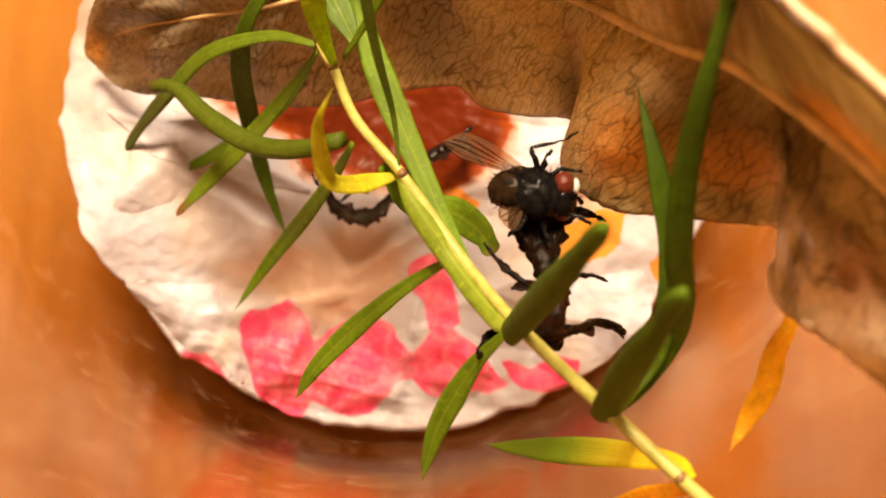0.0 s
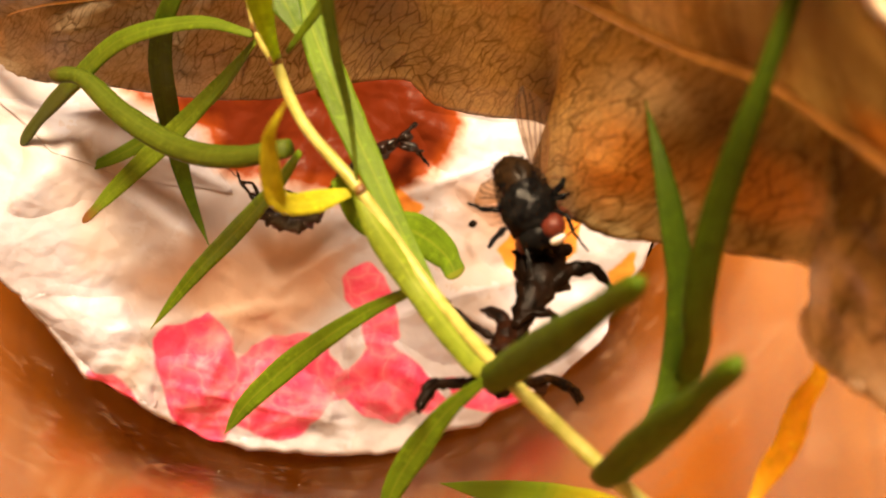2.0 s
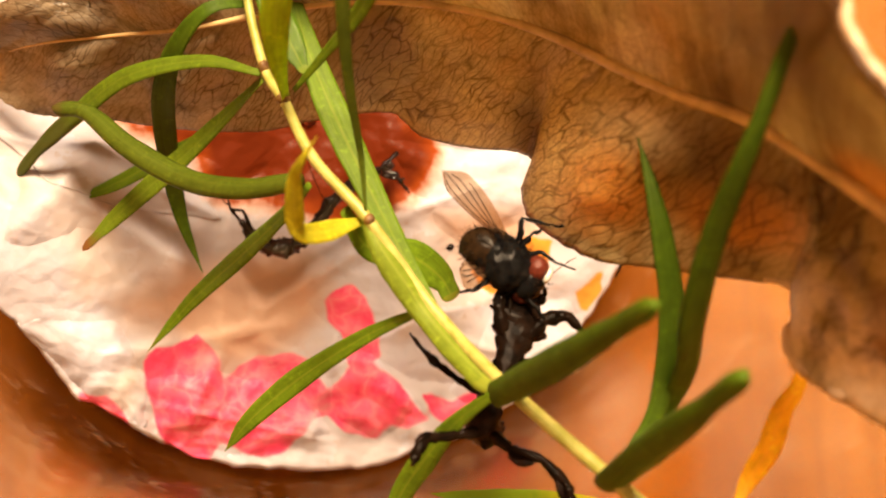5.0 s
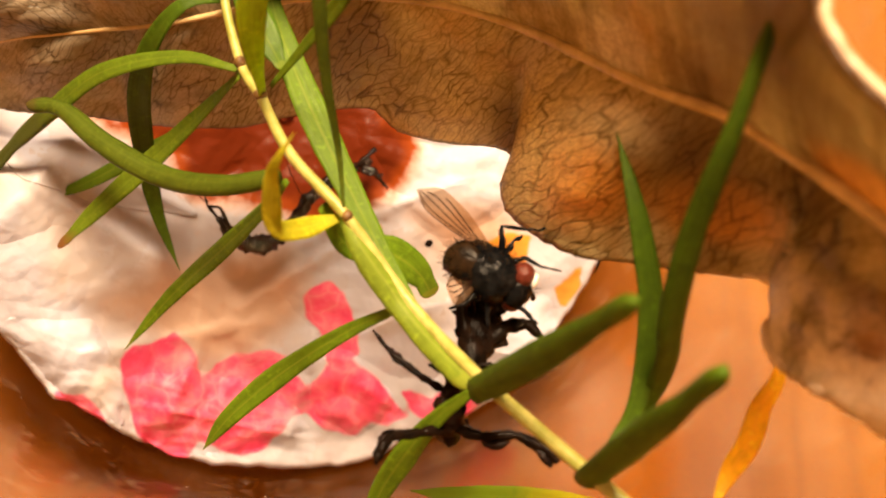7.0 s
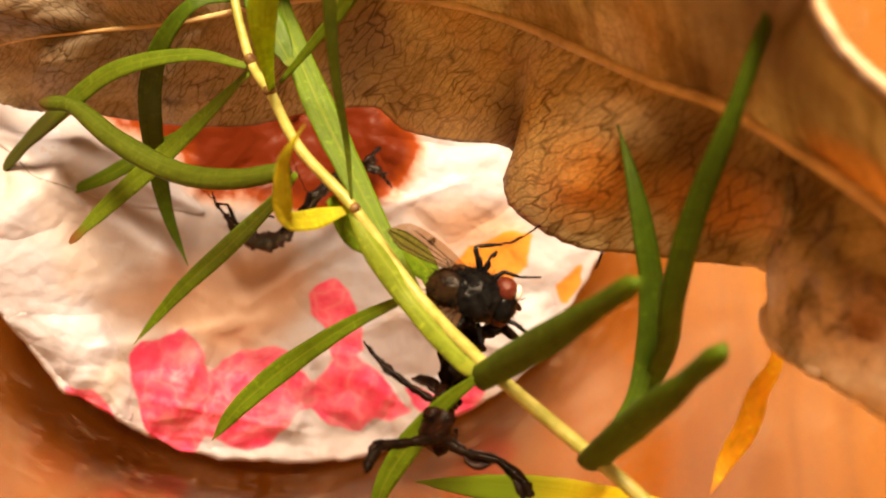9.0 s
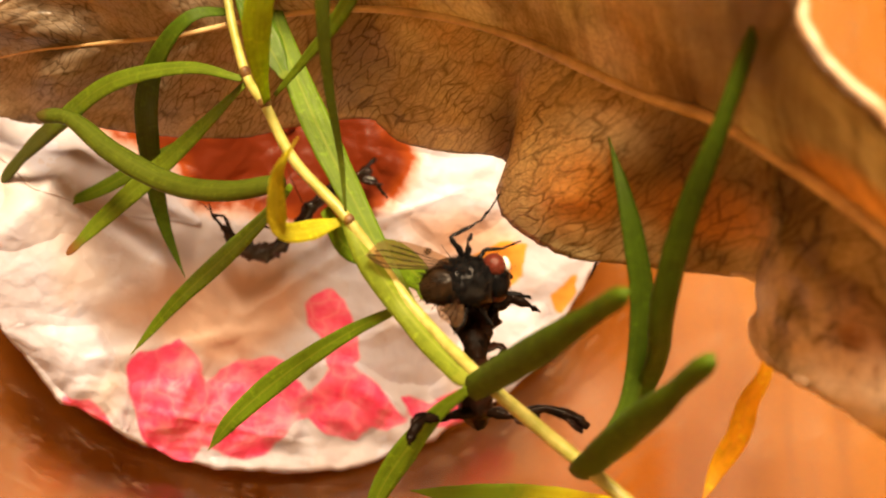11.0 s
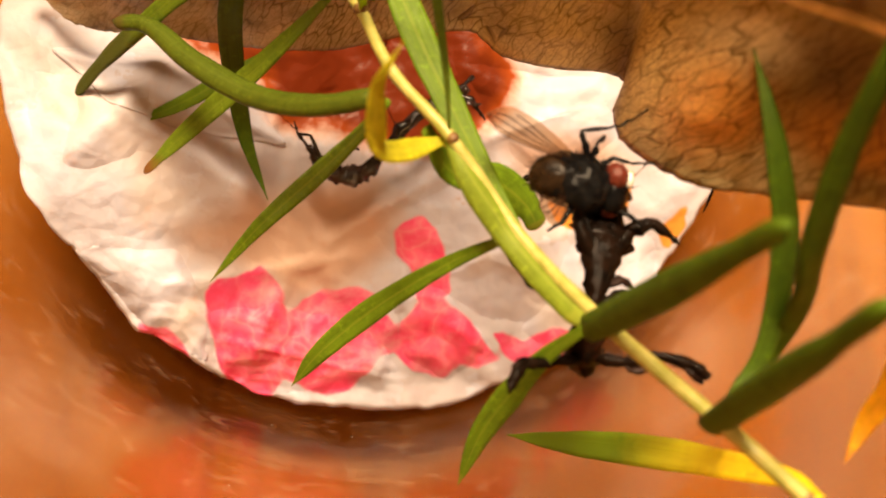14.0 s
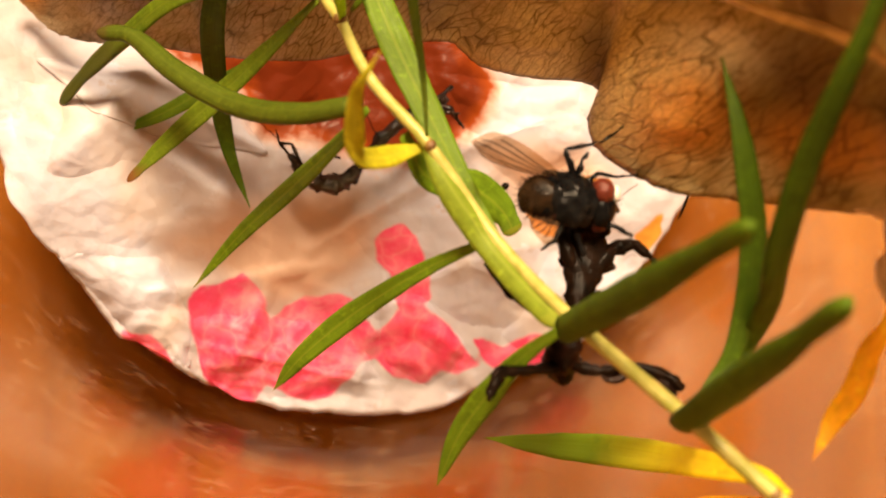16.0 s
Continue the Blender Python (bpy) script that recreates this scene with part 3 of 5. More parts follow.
# ---- the room and the table ----
TABLE = -0.003
# unseen floor, walls and ceiling, added to close the room and reflect fill
slab("floor", (-1.6, -1.6, TABLE - 0.80), (1.6, 1.6, TABLE - 0.75), CARPET, "dark wooden room floor under the table")
slab("wall_north", (-1.6, 1.6, TABLE - 0.75), (1.6, 1.7, 1.65), WALL, "plain cream painted wall")
slab("wall_south", (-1.6, -1.7, TABLE - 0.75), (1.6, -1.6, 1.65), WALL, "plain cream painted wall")
slab("wall_east", (1.6, -1.7, TABLE - 0.75), (1.7, 1.7, 1.65), WALL, "plain cream painted wall")
slab("wall_west", (-1.7, -1.7, TABLE - 0.75), (-1.6, 1.7, 1.65), WALL, "plain cream painted wall")
slab("ceiling", (-1.7, -1.7, 1.65), (1.7, 1.7, 1.75), WALL, "plain cream ceiling")

table = thing("table", (0, 0, TABLE - 0.75))
tagged(table, "orange-brown varnished wooden table under the cup", "table")
bm = bmesh.new()
box(bm, (-0.7, -0.4, 0.722), (0.7, 0.4, 0.75))
bmesh.ops.bevel(bm, geom=bm.edges[:], offset=0.004, segments=3, affect="EDGES")
part("tabletop", bm, WOOD, table, smooth=False)
for sx in (-1, 1):
    for sy in (-1, 1):
        bm = bmesh.new()
        box(bm, (sx * 0.64 - 0.03, sy * 0.34 - 0.03, 0), (sx * 0.64 + 0.03, sy * 0.34 + 0.03, 0.721))
        part("leg", bm, WOOD, table, smooth=False)

# ---- the clear cup ----
CX, CY = -1.0, 42.5


def wall_radius(z):
    """Inner radius of the cup (mm) at the height z."""
    return 26.3 + 0.27 * z


cup = thing("plastic_cup", (CX * MM, CY * MM, TABLE))
tagged(cup, "clear thin plastic cup on the wooden table", "cup")


def ring_surface(bm, profile, seg=96):
    rings = []
    for r, z in profile:
        rings.append([bm.verts.new((r * MM * math.cos(a), r * MM * math.sin(a), z * MM)) for a in (2 * math.pi * k / seg for k in range(seg))])
    for a, b in zip(rings, rings[1:]):
        for k in range(seg):
            bm.faces.new((a[k], b[k], b[(k + 1) % seg], a[(k + 1) % seg]))
    return rings


bm = bmesh.new()
zs = [1.6, 3, 6, 10, 15, 22, 30, 40, 52, 65, 81]
inner = [(wall_radius(z + TABLE / MM), z) for z in zs]
outer = [(r + 0.7, z) for r, z in reversed(inner)]
ring_surface(bm, inner + outer)
part("wall", bm, PLASTIC, cup)
bm = bmesh.new()
rings = ring_surface(bm, [(24.4, 1.0), (24.8, 0.3), (25.6, 0.5), (26.0, 1.5)])
bm.faces.new(rings[0])
part("base", bm, PLASTIC, cup)
bm = bmesh.new()
foot = [Vector((26.6 * MM * math.cos(a), 26.6 * MM * math.sin(a), 0.62 * MM)) for a in (2 * math.pi * k / 96 for k in range(97))]
tube(bm, foot, [0.6 * MM] * 97, 10, False)
part("foot_ring", bm, PLASTIC, cup)
bm = bmesh.new()
rim = [Vector((wall_radius(78.6) * MM * math.cos(a), wall_radius(78.6) * MM * math.sin(a), 81.6 * MM)) for a in (2 * math.pi * k / 96 for k in range(97))]
tube(bm, rim, [0.9 * MM] * 97, 8, False)
part("rolled_rim", bm, PLASTIC, cup)

# ---- the crumpled tissue ----
# 0 pink, 1 orange, 2 rust shade painted under the leaf, 3 tan shade painted where thin
PRINT_AND_SHADE = [
    (0, [(-12.8, 23.6), (-12.0, 24.7), (-10.7, 25.2), (-9.2, 25.7), (-7.8, 24.6), (-7.1, 23.0), (-7.1, 21.9), (-7.3, 19.2), (-8.1, 16.6), (-9.8, 16.3), (-10.9, 17.3), (-11.8, 19.0), (-12.3, 20.6), (-12.8, 22.2)]),
    (0, [(-7.4, 21.9), (-5.8, 23.8), (-4.3, 24.5), (-1.9, 24.6), (-0.4, 24.2), (0.0, 22.8), (1.0, 21.6), (1.2, 20.5), (-0.2, 20.1), (-0.5, 18.8), (-2.0, 17.6), (-3.7, 17.1), (-5.3, 17.5), (-7.1, 18.4)]),
    (0, [(1.7, 22.2), (2.8, 23.5), (4.0, 24.2), (5.3, 23.6), (7.2, 22.3), (9.3, 19.9), (8.2, 19.6), (6.8, 19.9), (5.6, 18.9), (3.3, 19.1), (1.7, 20.3)]),
    (0, [(1.1, 28.8), (1.7, 29.4), (3.0, 29.8), (3.9, 29.1), (4.4, 27.0), (5.0, 24.8), (4.4, 23.8), (3.3, 23.7), (2.6, 26.3), (1.3, 27.4)]),
    (0, [(9.6, 21.8), (11.7, 21.5), (14.3, 22.1), (15.6, 22.0), (15.0, 20.4), (13.2, 19.7), (11.4, 19.9), (10.2, 20.6)]),
    (0, [(-17.7, 21.3), (-16.1, 21.0), (-14.8, 20.1), (-14.4, 18.7), (-15.7, 19.2), (-17.0, 20.2)]),
    (1, [(12.6, 31.7), (14.0, 32.9), (16.5, 33.7), (18.6, 33.4), (18.6, 31.3), (17.3, 30.2), (15.0, 29.9), (13.4, 30.7)]),
    (1, [(21.0, 29.9), (23.0, 31.5), (22.9, 29.9), (21.8, 28.4)]),
    (1, [(2.6, 36.3), (4.3, 35.8), (6.6, 34.1), (6.3, 33.0), (4.7, 33.6), (3.1, 35.0)]),
    # shaded hollow beneath the leaf, painted rust
    (2, [(-15.0, 41.4), (-11.9, 41.2), (-8.6, 41.5), (-4.8, 42.2), (-1.4, 43.2), (3.0, 44.1), (5.4, 44.0), (7.2, 41.9), (8.8, 40.2), (8.4, 38.8), (7.2, 37.2), (5.0, 36.1), (2.9, 35.3), (-0.2, 35.6), (-3.8, 36.2), (-7.6, 36.6), (-8.9, 37.9), (-9.3, 39.5), (-11.9, 40.0)]),
    # tan areas: painted soft shade where the tissue is thin
    (3, [(-15.9, 28.2), (-12.7, 29.6), (-10.3, 30.9), (-6.2, 31.8), (-1.9, 31.8), (0.3, 30.4), (0.5, 27.7), (-0.9, 26.1), (-3.2, 24.7), (-5.8, 23.9), (-7.3, 23.6), (-8.4, 24.9), (-10.5, 25.6), (-12.2, 26.4), (-14.7, 26.7)]),
    (3, [(9.0, 35.4), (12.9, 36.2), (16.3, 35.8), (17.7, 33.9), (16.2, 32.3), (11.9, 32.6)]),
]


def inside_by(poly, x, y):
    """How far (mm) the place lies inside the outline; outside it is negative."""
    ins, best = False, 1e9
    for (x0, y0), (x1, y1) in zip(poly, poly[1:] + poly[:1]):
        if (y0 > y) != (y1 > y) and x < (x1 - x0) * (y - y0) / (y1 - y0) + x0:
            ins = not ins
        ex, ey = x1 - x0, y1 - y0
        f = max(0, min(1, ((x - x0) * ex + (y - y0) * ey) / (ex * ex + ey * ey)))
        best = min(best, math.hypot(x - x0 - f * ex, y - y0 - f * ey))
    return best if ins else -best


CREASES = [((-21, 36), (-6, 29), 1.6, 1.6), ((-16, 24), (-3, 27), 1.2, 1.0), ((-4, 28), (4, 33), 1.4, 0.8), ((2, 25), (16, 30), 1.3, 1.2), ((-10, 18), (-7, 26), 1.2, 0.8), ((0, 18), (2, 27), 1.3, 0.7), ((8, 27), (20, 24), 1.0, 0.9), ((-24, 30), (-15, 40), 2.2, 2.5), ((3, 34), (14, 38), 1.2, 1.0), ((-14, 21), (2, 18), 0.8, 0.6)]


FACETS = [(0.3, 9.0, 0.9, 0.1), (1.2, 6.5, 0.7, 0.4), (2.1, 7.5, 0.7, 0.7), (2.8, 4.2, 0.36, 0.2), (0.8, 3.1, 0.26, 0.55), (1.7, 2.3, 0.18, 0.85), (2.5, 1.6, 0.11, 0.3), (0.1, 1.1, 0.07, 0.6), (1.4, 0.8, 0.05, 0.15)]


def tissue_base(x, y):
    z = 6.4 + 0.48 * max(0.0, min(27.0, y - 18)) + max(0.0, -(x + 8)) * 0.34 + max(0.0, x - 14) * 0.25
    z = z if z < 15 else 15 + 4.0 * (1 - math.exp(-(z - 15) / 4.0))
    return z + 1.1 * (noise.noise(Vector((x, y, 0)) / 8.5) + 0.1)


def tissue_height(x, y):
    z = tissue_base(x, y)
    p = Vector((x, y, 0))
    w = noise.noise_vector(p / 6.0) * 1.6 + noise.noise_vector(p / 2.0) * 0.35
    for ang, wave, amp, ph in FACETS:
        u = ((x + w.x) * math.cos(ang) + (y + w.y) * math.sin(ang)) / wave + ph
        k = 0.35 + 0.65 * max(0.0, min(1.0, 0.5 + 1.4 * noise.noise(p / 5.0 + Vector((ph * 9, 0, 2)))))
        rim = 1.0 if wave > 4 else 0.55 + 1.7 * max(0.0, min(1.0, (26.0 - y) / 6.0))
        z += amp * k * rim * (abs((u % 1.0) - 0.5) * 2 - 0.5)
    for (x0, y0), (x1, y1), h, w in CREASES:
        ex, ey = x1 - x0, y1 - y0
        f = max(0, min(1, ((x - x0) * ex + (y - y0) * ey) / (ex * ex + ey * ey)))
        d = math.hypot(x - x0 - f * ex, y - y0 - f * ey) + 0.25 * noise.noise(p / 1.5)
        z += h * math.exp(-abs(d) / w) * math.sin(math.pi * (0.15 + 0.7 * f))
    return z


def print_and_shade_at(x, y):
    q = noise.noise_vector(Vector((x, y, 0)) / 2.6) * 0.45 + noise.noise_vector(Vector((x, y, 5)) / 0.9) * 0.2
    x, y = x + q.x, y + q.y
    tint = [0.0, 0.0, 0.0, 0.0]
    for k, poly in PRINT_AND_SHADE:
        d = inside_by(poly, x, y)
        d += 0.22 if k == 0 else 0.0
        tint[k] = max(tint[k], max(0.0, min(1.0, 0.5 + d / (1.1, 1.1, 3.4, 4.5)[k])))
    return tuple(tint)


def build_tissue():
    th = thing("crumpled_tissue", (0, 0, TABLE + 0.0012))
    tagged(th, "crumpled white tissue with pink print inside the cup", "tissue")
    lift = -TABLE - 0.0012
    bm = bmesh.new()
    lay = bm.verts.layers.float_color.new("print")
    na, nr = 300, 100
    rows = []
    for j in range(1, nr + 1):
        row = []
        for i in range(na):
            a = 2 * math.pi * i / na
            ca, sa = math.cos(a), math.sin(a)
            edge = 26.6 + 0.5 * noise.noise(Vector((ca * 3, sa * 3, 0))) + 0.45 * noise.noise(Vector((ca * 11, sa * 11, 3))) + 0.2 * noise.noise(Vector((ca * 30, sa * 30, 3)))
            edge += 0.8 * max(0.0, -ca - 0.15) + 1.2 * max(0, ca)
            r = edge * (j / nr) ** 0.85
            x, y = CX + r * ca, CY + r * sa
            z = tissue_height(x, y)
            limit = wall_radius(z) - 0.4
            if r > limit:
                x, y = CX + limit * ca, CY + limit * sa
            if j == nr:
                z -= 0.5
            v = bm.verts.new((x * MM, y * MM, z * MM + lift))
            v[lay] = print_and_shade_at(x, y)
            row.append(v)
        rows.append(row)
    for a, b in zip(rows, rows[1:]):
        for i in range(na):
            bm.faces.new((a[i], a[(i + 1) % na], b[(i + 1) % na], b[i]))
    bm.faces.new(rows[0])
    # the wad goes on below the edge, tucked under
    last = rows[-1]
    for f, z in ((0.93, 0.004), (0.70, 0.0014)):
        low = [bm.verts.new((CX * MM + (v.co.x - CX * MM) * f, CY * MM + (v.co.y - CY * MM) * f, min(v.co.z - 0.001, lift + 0.006 if z > 0.003 else z))) for v in rows[-1]]
        for i in range(na):
            bm.faces.new((last[i], last[(i + 1) % na], low[(i + 1) % na], low[i]))
        last = low
    part("sheet", bm, TISSUE, th)

    # loose folds lying over the wad: outline, bulge, roughness
    folds = [
        ([(-25.7, 38.3), (-25.8, 29.9), (-22.8, 26.2), (-17.9, 26.1), (-14.8, 28.5), (-15.6, 32.2), (-19.1, 35.8), (-22.0, 38.9)], 1.4, 0.10),
        ([(-24.1, 39.5), (-18.0, 40.2), (-10.7, 38.5), (-7.6, 34.7), (-14.1, 34.6), (-19.1, 35.4)], 1.7, 0.12),
        ([(-1.9, 29.9), (8.2, 33.9), (14.9, 28.9), (14.6, 23.4), (9.2, 22.5), (1.9, 25.6)], 1.0, 0.7),
        ([(4.6, 41.0), (16.2, 40.7), (17.7, 36.0), (12.3, 32.9), (8.1, 35.4)], 1.0, 0.5),
        ([(-13.1, 22.4), (-8.0, 23.6), (-0.6, 22.2), (1.9, 18.9), (-3.8, 16.9), (-9.5, 16.8), (-12.1, 18.8)], 0.9, 1.0),
        ([(-22.4, 26.2), (-15.2, 26.9), (-12.6, 22.4), (-13.0, 18.9), (-17.5, 21.1)], 0.9, 0.8),
        ([(14.9, 28.9), (20.7, 30.0), (21.6, 25.9), (18.2, 21.9), (14.0, 20.2), (11.1, 22.1)], 0.9, 0.7),
        ([(0.5, 24.5), (4.5, 25.5), (9.5, 20.5), (6.0, 18.2), (2.0, 20.0)], 0.9, 0.9),
    ]
    n = 120
    for seed, (poly, bulge, rough) in enumerate(folds):
        cx = sum(p[0] for p in poly) / len(poly)
        cy = sum(p[1] for p in poly) / len(poly)
        per = [math.dist(p, q) for p, q in zip(poly, poly[1:] + poly[:1])]
        rim = []
        for i in range(n):
            d = sum(per) * i / n
            k = 0
            while d > per[k]:
                d -= per[k]
                k += 1
            f = d / per[k]
            p, q = poly[k], poly[(k + 1) % len(poly)]
            x, y = p[0] + (q[0] - p[0]) * f, p[1] + (q[1] - p[1]) * f
            wob = 1 + 0.10 * noise.noise(Vector((x, y, seed * 5)) / 2.2) + 0.05 * noise.noise(Vector((x, y, seed * 5)) / 0.8)
            rim.append(((x - cx) * wob, (y - cy) * wob))
        for _ in range(3):
            rim = [((rim[i - 1][0] + 2 * rim[i][0] + rim[(i + 1) % n][0]) / 4, (rim[i - 1][1] + 2 * rim[i][1] + rim[(i + 1) % n][1]) / 4) for i in range(n)]
        bm = bmesh.new()
        lay = bm.verts.layers.float_color.new("print")

        def place(x, y, f):
            base = tissue_base(x, y)
            own = tissue_height(x, y)
            z = base + (own - base) * rough + bulge * (1 - 0.85 * f ** 3) + 0.2 * noise.noise(Vector((x, y, seed)) / 2.5)
            z += (own + (0.1 if seed == 1 else -0.12) - z) * f ** (3 if seed < 2 else 6)
            rr = math.hypot(x - CX, y - CY)
            lim = wall_radius(z) - 0.5
            if rr > lim:
                x, y = CX + (x - CX) * lim / rr, CY + (y - CY) * lim / rr
            v = bm.verts.new((x * MM, y * MM, z * MM + lift))
            v[lay] = print_and_shade_at(x, y)
            return v

        mid = place(cx, cy, 0)
        rows = [[place(cx + rx * j / 22, cy + ry * j / 22, j / 22) for rx, ry in rim] for j in range(1, 23)]
        for i in range(n):
            bm.faces.new((mid, rows[0][i], rows[0][(i + 1) % n]))
        for a, b in zip(rows, rows[1:]):
            for i in range(n):
                bm.faces.new((a[i], b[i], b[(i + 1) % n], a[(i + 1) % n]))
        bmesh.ops.recalc_face_normals(bm, faces=bm.faces)
        ob = part("fold", bm, TISSUE, th)
        so = ob.modifiers.new("thickness", "SOLIDIFY")
        so.thickness, so.offset = 0.00010, 0
    return th


build_tissue()

# ---- the dry leaf ----
LOW = [(0, (-25.4, 43.2, 21.8)), (0.05, (-22.2, 40.5, 22)), (0.15, (-16.2, 39.9, 22.5)), (0.25, (-10, 39, 23.6)), (0.33, (-4.8, 38.8, 24.5)), (0.38, (-1.1, 39.5, 25.5)), (0.43, (2.5, 39.9, 26.5)), (0.46, (4.6, 39.5, 27.5)), (0.48, (6, 37.8, 28.4)), (0.53, (9.3, 36.5, 30)), (0.57, (12, 35.5, 32.5)), (0.6, (12.9, 34.2, 34.1)), (0.63, (11.4, 31.5, 36.8)), (0.66, (11.6, 29.1, 38.5)), (0.71, (13.9, 25.8, 43)), (0.75, (16.6, 24.6, 46)), (0.79, (19.3, 23.3, 50)), (0.83, (22, 22, 53.3)), (0.86, (21, 20.3, 53.2)), (0.875, (20.8, 19.2, 52.5)), (0.9, (20.9, 17.5, 54.5)), (0.94, (21.7, 15.5, 57.9)), (0.97, (22.8, 13.3, 61)), (1, (26, 9, 64))]
MID = [(0, (-25.4, 43.4, 21.9)), (0.08, (-20.9, 43.0, 27.5)), (0.17, (-15.2, 42.4, 31.5)), (0.27, (-9.8, 42.0, 34.5)), (0.37, (-3.3, 42.7, 37)), (0.43, (0.9, 42.8, 38.5)), (0.49, (5, 42.2, 40)), (0.54, (8.7, 41, 41.5)), (0.6, (11.5, 38.6, 44.5)), (0.65, (13.2, 35.9, 48)), (0.72, (15.6, 32.1, 53)), (0.79, (18, 29.5, 56.5)), (0.87, (20, 26, 60)), (0.95, (22, 21.7, 64)), (1, (27, 14, 68))]
HIGH = [(0, (-25.5, 43.9, 22)), (0.03, (-24.5, 44.8, 25)), (0.06, (-23.0, 44.9, 28.5)), (0.1, (-20.8, 44.9, 32)), (0.2, (-15, 46.5, 38)), (0.35, (-5, 46.5, 45)), (0.5, (4, 44.5, 52)), (0.62, (10, 40, 59)), (0.72, (14, 34, 66)), (0.78, (15.5, 29.5, 70)), (0.82, (15.5, 28.1, 70.3)), (0.87, (16.3, 26.2, 70.6)), (0.92, (17.8, 24.5, 71)), (0.96, (18.8, 23.4, 71)), (1, (23, 18, 73))]


def build_dead_leaf():
    th = thing("dead_leaf", (-25.4 * MM, 43.4 * MM, 21.9 * MM))
    tagged(th, "dry brown curled leaf with net veins leaning over the tissue", "leaf")
    org = Vector((-25.4, 43.4, 21.9)) * MM
    ns, nv = 280, 26
    lean = Vector((-0.25, -0.35, 0.9)).normalized()
    bm = bmesh.new()
    uvl = bm.loops.layers.uv.new("UVMap")
    uvs, rows = {}, []
    for i in range(ns + 1):
        s = i / ns
        l, m, h = (keyed(k, s) for k in (LOW, MID, HIGH))
        row = []
        for j in range(2 * nv + 1):
            v = j / nv - 1
            e = l if v < 0 else h
            p = m.lerp(e, abs(v))
            av = abs(v)
            wave = (4.6 * av * (1 - av) * math.sin(s * 44 + 2.5 * av + (1.1 if v < 0 else 2.3)) + 0.3 * av * math.sin(s * 38)) * min(1, 6 * s)
            wave += 1.6 * noise.noise(Vector((s * 9, v * 1.6, 4.0))) * av * (1 - av) * 3
            wave += 0.25 * noise.noise(Vector((s * 40, v * 7, 9.0)))
            wave += 0.9 * av * (1 - av)
            wave += -0.5 * (1 - av) ** 6
            if v > 0:
                wave -= 10.0 * av * (1 - av) * min(1, max(0, 2.5 * s - 0.6))
            if v < 0 and s > 0.78:
                wave += min(1, (s - 0.78) * 14) * 4 * av * (1 - av) * (1.5 * math.sin(s * 75 + av * 4) + 0.8 * noise.noise(Vector((s * 45, v * 6, 1.0))) + 0.7 * abs(noise.noise(Vector((s * 90, v * 9, 3.0)))) - 1.5 * abs(noise.noise(Vector((s * 34, v * 4, 7.0)))))
            edge = 0.12 * av ** 8 * noise.noise(Vector((s * 160, v, 2.0)))
            p = p + lean * wave * min(1, 8 * s) + Vector((edge, edge, 0))
            vt = bm.verts.new(p * MM - org)
            uvs[vt] = (s, j / (2 * nv))
            row.append(vt)
        rows.append(row)
    for a, b in zip(rows, rows[1:]):
        for j in range(2 * nv):
            bm.faces.new((a[j], b[j], b[j + 1], a[j + 1]))
    for f in bm.faces:
        for lp in f.loops:
            lp[uvl].uv = uvs[lp.vert]
    bmesh.ops.recalc_face_normals(bm, faces=bm.faces)
    ob = part("blade", bm, DRYLEAF, th)
    so = ob.modifiers.new("thickness", "SOLIDIFY")
    so.thickness, so.offset = 0.00028, 0
    bm = bmesh.new()
    c = [keyed(MID, 0.03 + 0.97 * i / 90) * MM - org + Vector((0.00004, 0.00006, -0.00018)) for i in range(91)]
    tube(bm, c, [(0.06 + 0.36 * (i / 90) ** 0.8) * MM for i in range(91)], 8)
    part("midrib", bm, RIB, th, "tan raised midrib")
    bm = bmesh.new()
    c = spline([Vector(p) * MM - org for p in [(20.2, 23.0, 51.6), (21.9, 22.0, 53.6), (21.2, 20.5, 53.7), (20.9, 19.2, 53.2), (21.1, 17.4, 55.2), (22.0, 15.3, 58.4), (23.2, 13.0, 61.4)]], 60)
    tube(bm, c, [MM * (0.16 + 0.40 * math.sin(math.pi * min(1, i / 46)) * (1 + 0.5 * noise.noise(Vector((i * 0.2, 0, 0))))) if i < 46 else MM * 0.15 for i in range(60)], 10)
    for v in bm.verts:
        v.co += noise.noise_vector(v.co / MM * 1.1) * 0.35 * MM
    part("curled_edge", bm, CURL, th, "rolled pale leaf edge")
    bm = bmesh.new()
    c = [keyed(HIGH, 0.74 + 0.26 * i / 60) * MM - org + Vector((0.0002, 0.0002, 0)) for i in range(61)]
    tube(bm, c, [MM * min(0.26, 0.04 + 0.014 * i) * (1 + 0.2 * noise.noise(Vector((i * 0.15, 3, 0)))) for i in range(61)], 10)
    part("rolled_margin", bm, CURL, th, "thick pale rolled margin")
    return th


build_dead_leaf()

# ---- the green sprig ----
sprig = thing("green_sprig")
tagged(sprig, "fresh green sprig with narrow leaves hanging in the cup", "sprig")
STEM_LINE = [(-6.3, 48.5, 38.0), (-6.1, 43.2, 38.0), (-4.9, 38.0, 38.6), (-3.7, 35.6, 39.6), (-2.0, 31.7, 41.0), (1.1, 27.8, 42.2), (4.8, 23.0, 41.6), (8.0, 18.4, 44.9), (12.1, 13.7, 48.6), (13.7, 12.1, 49.5), (16.6, 9.4, 50.0), (19.8, 6.7, 50.0)]
bm = bmesh.new()
c = spline(mm(STEM_LINE), 90)
tube(bm, c, [MM * (0.28 + 0.10 * min(1, i / 60) + 0.03 * noise.noise(p / MM)) for i, p in enumerate(c)], 10)
